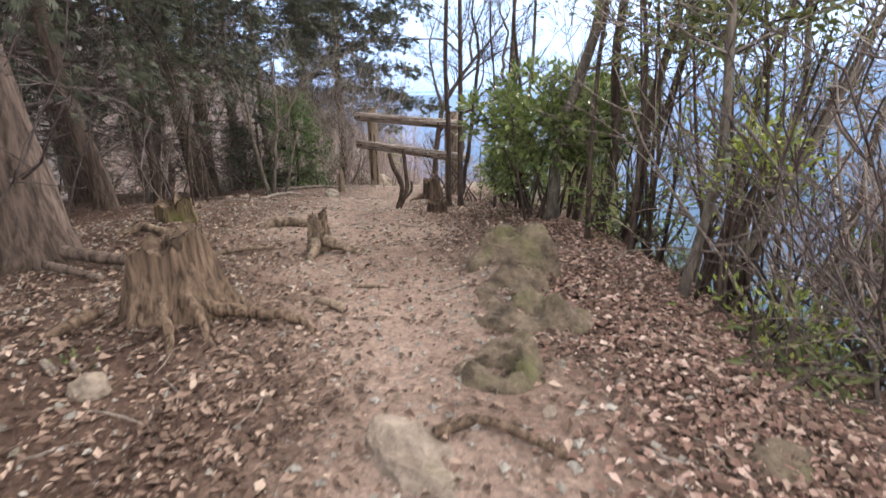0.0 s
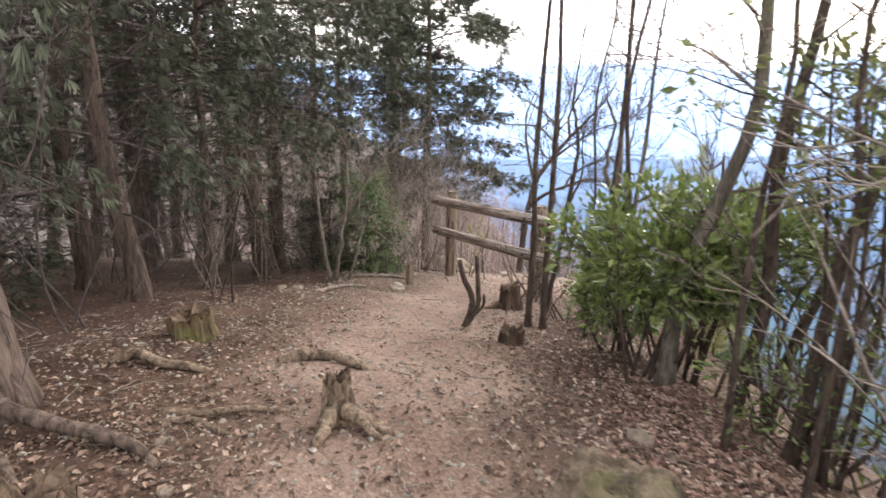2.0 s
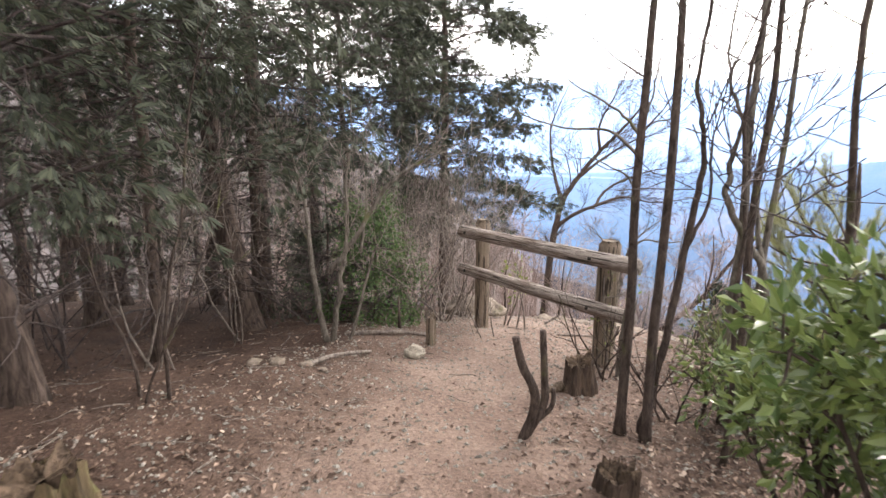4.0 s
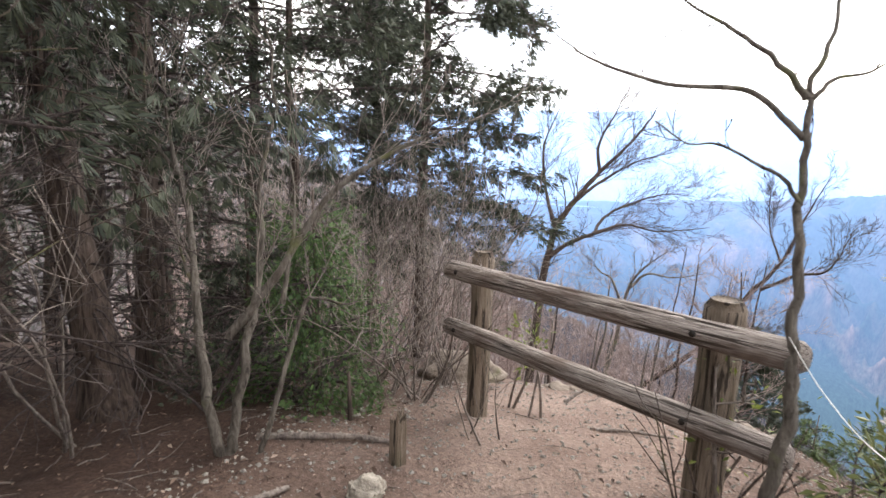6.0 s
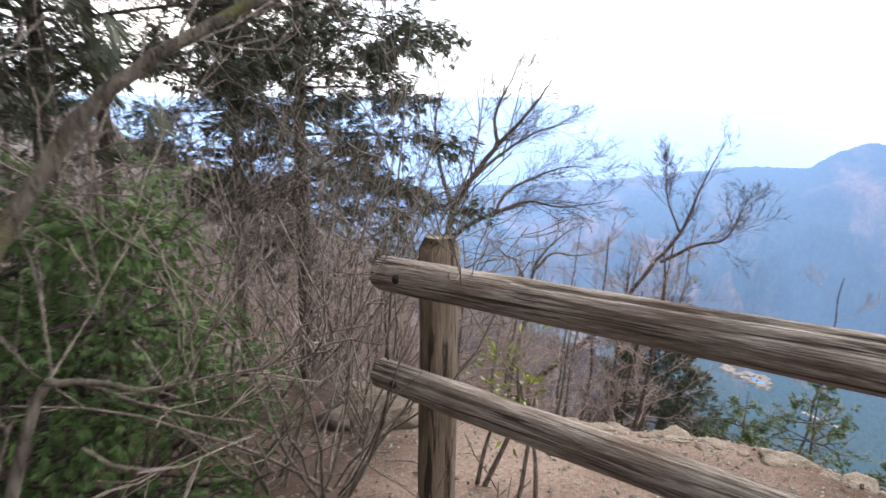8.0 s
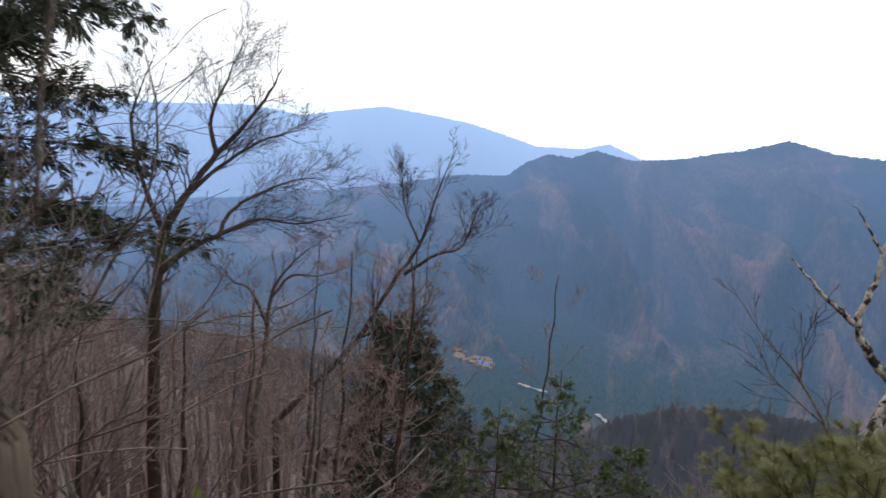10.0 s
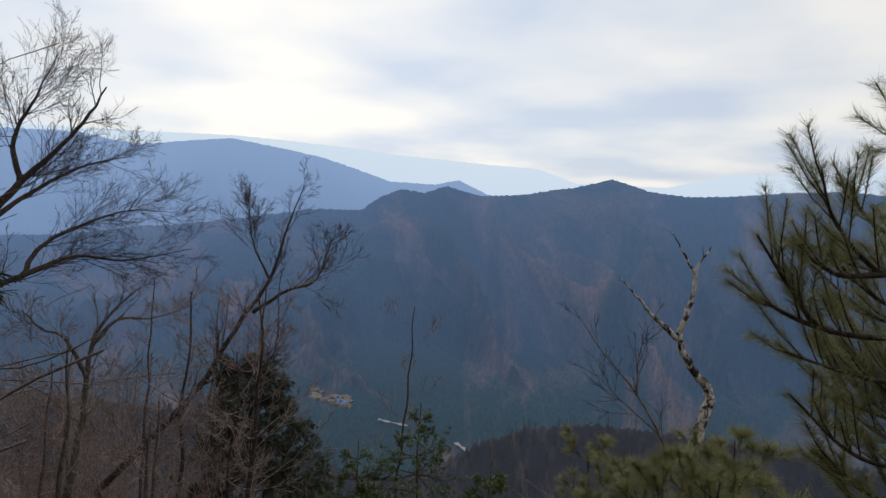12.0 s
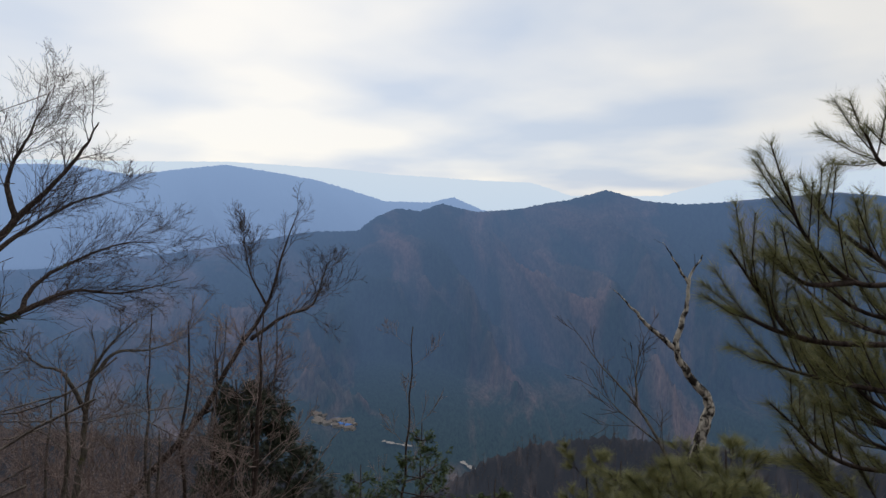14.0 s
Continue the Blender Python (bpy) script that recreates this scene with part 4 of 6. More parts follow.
def limbed_tree(name, label, lines, seed, bark, twig, limbs=8, level=2, limb=0.9, kids=4, spread=0.6, group="", lift=0.08, start=0.3, sides=10, floor=0.0022):
    """A tree drawn by its main lines (points and thickness); finer limbs grow from them."""
    rng = random.Random(seed)
    p0 = Vector(lines[0][0][0])
    z = height(p0.x, p0.y)
    t = thing(name, label, "tree", (p0.x, p0.y, min(z, p0.z)), group)
    o = Vector((p0.x, p0.y, min(z, p0.z)))
    tips = []
    for n, (pts, r) in enumerate(lines):
        line = curve_points([Vector(p) - o for p in pts], 7)
        if n == 0 and z < p0.z - 0.05:
            line = [line[0].lerp(Vector((line[0].x * 0.9, line[0].y, -0.1)), u) for u in (1, 0.66, 0.33)] + line
        k = len(line)
        line = [p + Vector((noise.noise((i * 0.45, seed, n)), noise.noise((i * 0.45, seed + 5, n)), 0)) * min(r * 0.9, 0.03) for i, p in enumerate(line)]
        g = Geo()
        tube(g, line, [max(0.003, r * (1 - 0.93 * i / k)) for i in range(k)], sides, True, 0.08, rng)
        main = part("trunk" if n == 0 else "limb", g, bark, t)
        for c in range(limbs):
            u = start + (0.97 - start) * (c + rng.random()) / limbs
            i = min(k - 2, int(u * k))
            axis = (line[i + 1] - line[i]).normalized()
            out = rand_dir(rng)
            out = (out - axis * out.dot(axis)).normalized()
            b = Geo()
            grow(b, tips, line[i].copy(), axis * math.cos(spread) + out * math.sin(spread) + Vector((0, 0, 0.15)), limb * rng.uniform(0.6, 1.2) * (1.2 - 0.5 * u), max(0.003, r * (1 - 0.72 * u) * 0.24), level, rng, spread, 0.22, lift, kids, 0.16, 0.3, (6, 4, 3), 0.6, 0.15, floor)
            part("twig", b, twig, main)
    return t, tips


# right-hand bank: stems, bushes
BANK = "stems on the steep bank"
bank_trees = [
    ((1.01, 5.18), (1.20, 5.19, 2.43), 0.066, 4.6, 31, BARK_GREY, 6),
    ((1.35, 5.02), (1.44, 5.05, 2.42), 0.056, 4.6, 32, BARK_STEM, 6),
    ((1.44, 4.45), (1.52, 4.46, 2.40), 0.045, 4.2, 33, BARK_STEM, 6),
    ((1.62, 5.3), (2.0, 5.35, 2.40), 0.05, 4.2, 34, BARK_STEM, 6),
    ((1.43, 3.40), (1.53, 3.40, 2.35), 0.036, 3.8, 35, BARK_GREY, 7),
    ((1.71, 3.71), (2.31, 3.75, 2.21), 0.036, 3.6, 36, BARK_GREY, 6),
    ((1.9, 4.3), (2.2, 4.4, 2.3), 0.035, 3.6, 37, BARK_STEM, 6),
    ((2.2, 3.6), (2.75, 3.7, 2.0), 0.04, 3.6, 38, BARK_GREY, 6),
    ((1.32, 3.95), (1.3, 3.96, 2.3), 0.022, 3.4, 39, BARK_STEM, 5),
    ((1.15, 4.35), (1.12, 4.4, 2.3), 0.024, 3.6, 40, BARK_STEM, 5),
    ((0.85, 5.9), (0.75, 5.9, 2.4), 0.026, 4.0, 41, BARK_STEM, 5),
    ((0.6, 6.4), (0.55, 6.45, 2.4), 0.020, 3.6, 42, BARK_STEM, 4),
    ((2.6, 5.2), (2.9, 5.4, 2.4), 0.05, 5.0, 43, BARK_GREY, 6),
    ((2.4, 2.9), (2.9, 3.0, 2.0), 0.035, 3.4, 44, BARK_STEM, 6),
]
for i, (base, top, r, tall, seed, bark, limbs) in enumerate(bank_trees):
    t, tips = build_tree("bare_tree", "leafless slender tree on the steep leaf-strewn bank", base, top, r * 0.74, tall, seed, bark, TWIG if bark is BARK_GREY else TWIG_DARK, limbs + 3, 2, 5, 1.05, 0.7, 0.3, 0.08, 0.2, BANK)
    if i in (3, 4, 6, 9, 12):
        crown(t, tips, "foliage", LEAF_DULL, 4, 0.06, 0.030, seed, 0.5, 0.2, 0.5, 2, "sparse olive leaves")

for base, top, r, tall, seed, bark in (
        ((0.12, 6.68), (0.11, 6.68, 2.53), 0.034, 4.4, 51, BARK_STEM),
        ((0.25, 6.60), (0.24, 6.60, 2.52), 0.034, 4.4, 52, BARK_STEM),
        ((0.74, 7.0), (0.77, 7.0, 2.5), 0.032, 4.2, 54, BARK_STEM),
        ((0.86, 7.5), (0.80, 7.5, 2.5), 0.042, 4.2, 55, BARK_GREY),
        ((0.95, 7.55), (1.05, 7.6, 2.5), 0.034, 4.0, 56, BARK_GREY)):
    build_tree("bare_tree", "slender dark leafless tree beside the fence", base, top, r * 0.85, tall, seed, bark, TWIG_DARK, 6, 2, 3, 0.8, 0.5, 0.40, 0.16, 0.07, BANK)
limbed_tree("bare_tree", "crooked dark leafless stem beside the fence", [
    ([(0.24, 6.72, 0.45), (0.31, 6.75, 0.94), (0.40, 6.75, 1.72), (0.42, 6.75, 2.08), (0.36, 6.75, 2.39), (0.40, 6.77, 2.9), (0.5, 6.8, 3.5)], 0.026),
    ([(0.38, 6.75, 1.55), (0.47, 6.76, 1.80), (0.46, 6.77, 2.1), (0.52, 6.78, 2.5)], 0.012)], 53, BARK_STEM, TWIG_DARK, 5, 1, 0.4, 3, 0.5, BANK, 0.12, 0.5)
limbed_tree("bare_tree", "crooked grey leafless stem beside the fence", [
    ([(1.02, 7.40, 0.2), (1.0, 7.40, 0.9), (0.95, 7.40, 1.3), (0.72, 7.40, 1.68), (0.70, 7.40, 1.95), (0.73, 7.40, 2.22), (0.62, 7.40, 2.54), (0.66, 7.42, 3.1)], 0.034),
    ([(0.95, 7.4, 1.3), (0.88, 7.42, 1.7), (0.90, 7.44, 2.1), (0.98, 7.46, 2.6)], 0.018)], 56, BARK_GREY, TWIG_DARK, 5, 1, 0.4, 3, 0.5, BANK, 0.12, 0.5)
limbed_tree("bare_tree", "thin leafless tree with spreading limbs beside the fence post", [
    ([(0.17, 7.93, 0.1), (0.20, 7.90, 0.5), (0.23, 7.91, 0.99), (0.22, 7.96, 1.24), (0.22, 8.05, 1.69), (0.22, 8.13, 2.09), (0.3, 8.21, 2.41), (0.36, 8.27, 2.9)], 0.034),
    ([(0.21, 8.1, 1.95), (0.0, 8.09, 2.12), (-0.32, 8.03, 2.14), (-0.62, 7.99, 2.23), (-0.8, 7.95, 2.35)], 0.014),
    ([(0.21, 8.13, 2.1), (0.12, 8.13, 2.21), (-0.06, 8.12, 2.34), (-0.28, 8.1, 2.46), (-0.5, 8.1, 2.66)], 0.015),
    ([(0.22, 8.06, 1.70), (0.14, 8.05, 1.80), (0.04, 8.04, 1.85), (-0.11, 8.03, 1.92), (-0.23, 8.0, 1.92), (-0.35, 8.0, 2.0)], 0.010),
    ([(0.23, 8.13, 2.1), (0.31, 8.16, 2.18), (0.46, 8.2, 2.22), (0.6, 8.2, 2.35)], 0.010)], 61, BARK_GREY, TWIG_DARK, 3, 1, 0.28, 3, 0.7, BANK, 0.1, 0.55)


def twin_stem():
    rng = random.Random(5)
    x, y = -0.43, 6.46
    z = height(x, y)
    t = thing("cut_sapling", "forked sapling cut off at knee height on the trail", "sapling", (x, y, z))
    for line, r in (([(0, 0, -0.05), (0.06, 0.02, 0.12), (0.07, 0.02, 0.28), (0.0, 0.0, 0.44), (-0.04, -0.01, 0.60)], 0.026),
                    ([(0.04, 0.03, 0.02), (0.12, 0.04, 0.2), (0.12, 0.03, 0.36), (0.10, 0.02, 0.64)], 0.022),
                    ([(0.03, 0.02, 0.05), (0.16, 0.05, 0.18), (0.17, 0.05, 0.3)], 0.014)):
        g = Geo()
        p = curve_points(line, 6)
        tube(g, p, [r * (1.15 - 0.35 * i / len(p)) for i in range(len(p))], 9, True, 0.06, rng)
        part("stem", g, BARK_STEM, t)


twin_stem()


def bush(name, label, base, centre, size, stems, material, seed, leaf=0.075, count=16, blobs=70, aspect=0.36, bark=BARK_STEM, group="", reach=0.16):
    """An uneven leafy bush: stems that fork towards leaf clumps, with gaps."""
    rng = random.Random(seed)
    x, y = base
    z = height(x, y) - 0.05
    t = thing(name, label, "bush", (x, y, z), group)
    c = Vector(centre) - Vector((x, y, z))
    seats = []
    while len(seats) < blobs:
        o = rand_dir(rng) * rng.random() ** 0.4
        if noise.noise(o * 2.3 + Vector((seed, 0, 0))) < -0.18:
            continue
        seats.append((c + Vector((o.x * size[0], o.y * size[1], o.z * size[2])), (o + Vector((0, 0, 0.5))).normalized()))
    g = Geo()
    joints = []
    feet = [Vector((rng.uniform(-0.16, 0.16), rng.uniform(-0.16, 0.16), 0)) for _ in range(stems)]
    for i, (p, d) in enumerate(seats):
        if i < stems:
            f = feet[i]
            line = curve_points([f, f.lerp(p, 0.5) + rand_dir(rng) * 0.07 + Vector((0, 0, 0.05)), p], 7)
            joints.extend(line[2:])
            r = 0.014
        else:
            f = min(joints, key=lambda j: (j - p).length + 0.8 * max(0.0, j.z - p.z + 0.1))
            line = curve_points([f, f.lerp(p, 0.55) + rand_dir(rng) * 0.04, p], 4)
            joints.append(line[3])
            r = 0.0045
        tube(g, line, [r * (1 - 0.7 * k / len(line)) + 0.0015 for k in range(len(line))], 4, False)
    tagged(part("stemwork", g, bark, t), kind="stuff")
    f = Geo()
    leaves(f, seats, count, reach, leaf, rng, aspect, 0.1, 0.35, 0.5)
    tagged(part("foliage", f, material, t, "", False), kind="stuff")
    return t


bush("evergreen_bush", "dense glossy evergreen bush on the trail's edge", (0.95, 5.3), (0.92, 5.28, 1.60), (0.62, 0.38, 0.38), 9, LEAF_GLOSSY, 71, 0.068, 18, 190, 0.46, reach=0.10)
bush("evergreen_bush", "dense glossy evergreen bush on the trail's edge", (1.3, 5.5), (1.42, 5.50, 1.58), (0.42, 0.40, 0.38), 7, LEAF_GLOSSY, 72, 0.068, 18, 120, 0.46, reach=0.10)
bush("evergreen_bush", "glossy evergreen bush beside the stems", (0.80, 5.9), (0.76, 5.9, 1.08), (0.30, 0.30, 0.28), 6, LEAF_GLOSSY, 73, 0.062, 18, 80, 0.46, reach=0.10)
bush("evergreen_bush", "low glossy bush at the stems' foot", (0.72, 6.9), (0.72, 6.85, 0.78), (0.30, 0.28, 0.20), 5, LEAF_GLOSSY, 84, 0.055, 16, 40, 0.46, reach=0.10)
bush("evergreen_bush", "bright yellow-green leaf clump between the stems", (1.62, 3.35), (1.62, 3.30, 1.72), (0.20, 0.18, 0.16), 4, LEAF_YELLOW, 85, 0.052, 12, 22, 0.36, reach=0.08)
bush("evergreen_bush", "loose olive-green leafage high among the stems", (1.9, 3.8), (1.75, 3.75, 2.35), (0.60, 0.35, 0.34), 5, LEAF_DULL, 86, 0.060, 11, 90, 0.40, reach=0.10)
bush("evergreen_bush", "loose olive-green leafage high among the stems", (1.6, 4.5), (1.55, 4.5, 2.35), (0.45, 0.35, 0.40), 5, LEAF_DULL, 87, 0.060, 10, 70, 0.40, reach=0.10)
bush("evergreen_bush", "low yellow-green bush on the bank", (1.75, 3.9), (1.85, 3.95, 1.55), (0.38, 0.35, 0.42), 6, LEAF_YELLOW, 74, 0.05, 14, 55)
bush("evergreen_bush", "sparse olive bush on the bank", (2.2, 4.6), (2.15, 4.7, 2.0), (0.7, 0.6, 0.7), 6, LEAF_DULL, 75, 0.05, 12, 80)
bush("evergreen_bush", "sparse glossy bush under the stems", (1.5, 4.6), (1.5, 4.6, 1.1), (0.4, 0.4, 0.4), 6, LEAF_GLOSSY, 76, 0.055, 10, 60)
bush("evergreen_bush", "tangled dark bush down the bank", (2.7, 3.3), (2.6, 3.3, 0.95), (0.6, 0.6, 0.5), 7, LEAF_DULL, 77, 0.05, 12, 70)
bush("evergreen_bush", "low leafy shrub among dead leaves", (1.62, 2.62), (1.62, 2.62, 1.12), (0.28, 0.24, 0.12), 6, LEAF_DULL, 78, 0.055, 10, 26)
bush("evergreen_bush", "low yellow-green shrub among dead leaves", (1.62, 2.95), (1.66, 2.95, 1.08), (0.30, 0.26, 0.14), 6, LEAF_YELLOW, 79, 0.045, 10, 26)
bush("evergreen_bush", "small leafy sprig at the fence post", (0.2, 8.25), (0.16, 8.22, 0.72), (0.16, 0.16, 0.35), 4, LEAF_YELLOW, 80, 0.045, 3, 18, 0.36, TWIG)
bush("evergreen_bush", "small yellow-green sprig behind the fence", (-0.85, 9.75), (-0.82, 9.8, 0.40), (0.14, 0.14, 0.22), 4, LEAF_YELLOW, 81, 0.055, 7, 14, 0.36, TWIG)
bush("evergreen_bush", "leafy bush below the fence", (1.15, 8.3), (1.15, 8.35, 0.35), (0.5, 0.5, 0.45), 6, LEAF_DULL, 82, 0.07, 12, 80)
bush("evergreen_bush", "yellow-green seedling on the soil", (-0.9, 2.25), (-0.9, 2.25, 1.24), (0.1, 0.1, 0.03), 3, LEAF_DULL, 83, 0.026, 5, 6, 0.5, TWIG, "", 0.05)


# left-hand wood
conifer("dark tall cypress with fibrous bark and flared foot", (-2.12, 3.66), 0.17, 9.5, 101, 0.20, 2.4, 30, density=44, spray=0.07, clump=0.22, lean=(-0.03, 0.01), dead=16)
conifer("dark leaning conifer trunk at the wood's edge", (-3.60, 8.77), 0.135, 8.5, 102, 0.24, 2.1, 26, density=28, spray=0.085, lean=(-0.12, 0.0), dead=22)
conifer("dark straight conifer in the wood", (-3.92, 9.6), 0.125, 8.5, 103, 0.24, 2.1, 26, density=28, spray=0.085, lean=(0.02, 0.0), dead=22)
wood_places = [(-3.2, 5.9, 0.10), (-4.4, 6.6, 0.12), (-3.5, 7.3, 0.06), (-5.2, 8.4, 0.13), (-5.6, 5.2, 0.14), (-5.3, 10.6, 0.12), (-6.4, 7.0, 0.14), (-6.6, 10.2, 0.14), (-4.2, 3.6, 0.14), (-7.8, 12.4, 0.14), (-3.6, 1.0, 0.16), (-5.8, 2.4, 0.14), (-8.4, 4.6, 0.16), (-8.8, 8.8, 0.16), (-2.8, -1.6, 0.18), (2.4, -2.6, 0.16), (-0.6, -4.2, 0.18), (-9.5, 12.0, 0.16)]
for i, (x, y, r) in enumerate(wood_places):
    conifer("dark cypress trunk in the shaded wood", (x, y), r * 0.85, 8.0 + (i * 1.7) % 2.5, 110 + i, 0.18 + 0.03 * (i % 4), 2.3, 20, lean=(0.05 * ((i % 3) - 1), 0.02 * ((i % 5) - 2)), density=(34 if x > -5 else 24) if y > 2.5 else 6, spray=0.088, dead=14, sway=0.16)
for i in range(30):
    x, y = -9.5 - (i * 3.7) % 9, -3.0 + (i * 5.3) % 24
    conifer("dark cypress deep in the shaded wood", (x, y), 0.15, 9.0 + i % 3, 170 + i, 0.12, 2.6, 14, density=7, spray=0.17, dead=1, kids=3, sway=0.2)


def layered_cypress(label, base, radius, tall, seed, reach, low, boughs, lean=(0, 0), inner=0.45, fans=9, spray=0.13, toward=None):
    """A tall cypress: level boughs, bare near the trunk, with clumped hanging sprays at their ends."""
    rng = random.Random(seed)
    x, y = base
    z = height(x, y) - 0.15
    t = thing("cypress_tree", label, "tree", (x, y, z), "cypresses on the slope")
    n = int(tall / 0.3)
    pts = [Vector((lean[0] * i * 0.3 + 0.06 * noise.noise((i * 0.3, seed, 0)), lean[1] * i * 0.3, tall * i / n)) for i in range(n + 1)]
    g = Geo()
    tube(g, pts, [max(0.01, radius * (1 + 0.6 * math.exp(-i * 0.3 / (radius * 2))) * (1 - 0.85 * i / n)) for i in range(n + 1)], 14, True, 0.06, rng)
    part("trunk", g, BARK_DARK, t)
    b, f = Geo(), Geo()
    for k in range(boughs):
        u = (k + rng.random()) / boughs
        i = min(n - 1, int((low + (tall - low) * u) / tall * n))
        w = k * 2.399 + rng.uniform(-0.4, 0.4)
        long = reach * (1 - 0.55 * u * u) * rng.uniform(0.55, 1.08)
        if toward is not None:
            long *= 0.68 + 0.32 * math.cos(w - toward)
        d = Vector((math.cos(w), math.sin(w), rng.uniform(0.0, 0.30)))
        line = curve_points([pts[i], pts[i] + d * long * 0.45 + rand_dir(rng) * 0.08, pts[i] + d * long + Vector((0, 0, -0.16 * long + rng.uniform(-0.1, 0.15)))], 6)
        m = len(line)
        tube(b, line, [0.022 * (1 - 0.8 * j / m) * (0.6 + 0.2 * long) for j in range(m)], 5, False)
        seats = []
        for j in range(2, m):
            v = j / (m - 1)
            for _ in range(2 if v < inner else 3):
                side = rand_dir(rng)
                side.z *= 0.35
                out = (d * 0.75 + side).normalized()
                l = (0.20 + 0.34 * (1 - abs(v - 0.6))) * rng.uniform(0.5, 1.2)
                e = line[j] + out * l + Vector((0, 0, rng.uniform(-0.14, 0.06)))
                tube(b, [line[j], line[j].lerp(e, 0.5) + rand_dir(rng) * 0.03, e], [0.007, 0.005, 0.003], 3, False)
                if v >= inner:
                    seats.append((e, out))
                    seats.append((line[j].lerp(e, 0.6), out))
                elif rng.random() < 0.5:
                    for _ in range(3):
                        tube(b, [line[j].lerp(e, 0.6), e + rand_dir(rng) * 0.25], [0.004, 0.002], 3, False)
        if rng.random() < 0.9:
            sprays(f, seats, fans, 0.15, spray, rng)
    tagged(part("branchwork", b, TWIG_DARK, t), kind="stuff")
    tagged(part("crown", f, LEAF_CYPRESS, t, "", False), kind="stuff")
    return t


layered_cypress("tall dark cypress behind the fence with clumped hanging foliage", (-2.95, 15.1), 0.12, 8.8, 141, 2.55, 2.4, 64, (0.0, 0.0), 0.50, 8, 0.115, -0.15)
layered_cypress("slender cypress on the slope with thin foliage", (-4.35, 16.6), 0.10, 8.6, 143, 2.0, 3.2, 42, (0.01, 0.0), 0.5, 6, 0.105)
layered_cypress("dark cypress at the edge of the wood", (-4.7, 12.6), 0.11, 8.2, 153, 2.2, 3.0, 46, (0.02, 0.0), 0.42, 6, 0.10)
layered_cypress("dark cypress at the edge of the wood", (-3.75, 12.0), 0.07, 7.6, 154, 1.6, 3.3, 34, (-0.02, 0.0), 0.5, 4, 0.09)
conifer("dark fir standing below the viewpoint", (4.4, 21.0), 0.16, 5.6, 144, 0.1, 2.3, 30, LEAF_CYPRESS, density=60, spray=0.13, name="fir_tree", group="firs below", top_z=-2.45, low_z=-8.0, taper=0.8)
conifer("small green fir sapling below the viewpoint", (4.78, 15.4), 0.05, 3.2, 145, 0.1, 1.45, 14, LEAF_FIR, density=24, spray=0.06, clump=0.07, kids=6, name="fir_tree", group="firs below", top_z=-1.95, low_z=-4.6, taper=0.92)
conifer("small green fir sapling below the viewpoint", (3.9, 15.8), 0.045, 2.6, 146, 0.1, 1.2, 13, LEAF_FIR, density=24, spray=0.06, clump=0.07, kids=6, name="fir_tree", group="firs below", top_z=-2.5, low_z=-4.6, taper=0.92)
conifer("small yellow-green fir sapling at the drop", (5.4, 14.4), 0.045, 2.6, 150, 0.1, 1.2, 13, LEAF_FIR, density=24, spray=0.06, clump=0.07, kids=6, name="fir_tree", group="firs below", top_z=-2.7, low_z=-4.6, taper=0.92)
conifer("young green conifer shrub at the wood's edge", (-2.35, 9.35), 0.03, 1.75, 147, 0.08, 0.6, 18, LEAF_SHRUB, density=36, spray=0.042, name="young_conifer", group="young conifers", taper=0.55)
conifer("young green conifer shrub at the wood's edge", (-3.0, 9.55), 0.03, 1.8, 151, 0.08, 0.7, 18, LEAF_CYPRESS, density=18, spray=0.042, name="young_conifer", group="young conifers", taper=0.5)
conifer("young dark conifer shrub at the wood's edge", (-3.7, 10.6), 0.03, 1.5, 148, 0.06, 0.6, 16, LEAF_CYPRESS, density=30, spray=0.045, name="young_conifer", group="young conifers")
conifer("young dark conifer shrub in the wood", (-4.3, 5.4), 0.035, 2.2, 149, 0.06, 0.9, 18, LEAF_CYPRESS, density=24, spray=0.06, name="young_conifer", group="young conifers")
conifer("low green conifer seedling by the trail", (-1.95, 9.0), 0.012, 0.5, 152, 0.1, 0.35, 8, LEAF_SHRUB, density=16, spray=0.05, name="young_conifer", group="young conifers")


def thicket(name, label, base, stems, tall, seed, bark, lean=0.35, r=0.014, kids=4, level=2, group="bare shrubs", limb=0.5):
    """A shrub of many bare stems from one foot."""
    rng = random.Random(seed)
    x, y = base
    z = height(x, y) - 0.05
    t = thing(name, label, "shrub", (x, y, z), group)
    for k in range(stems):
        g = Geo()
        w = rng.uniform(0, 6.3)
        grow(g, [], Vector((rng.uniform(-0.12, 0.12), rng.uniform(-0.12, 0.12), 0)), Vector((math.cos(w) * lean, math.sin(w) * lean, 1)), tall * rng.uniform(0.7, 1.1), r * rng.uniform(0.7, 1.25), level, rng, 0.65, 0.2, 0.03, kids, 0.2, 0.25, (6, 4, 3), limb, 0.3)
        part("stem", g, bark, t)
    return t


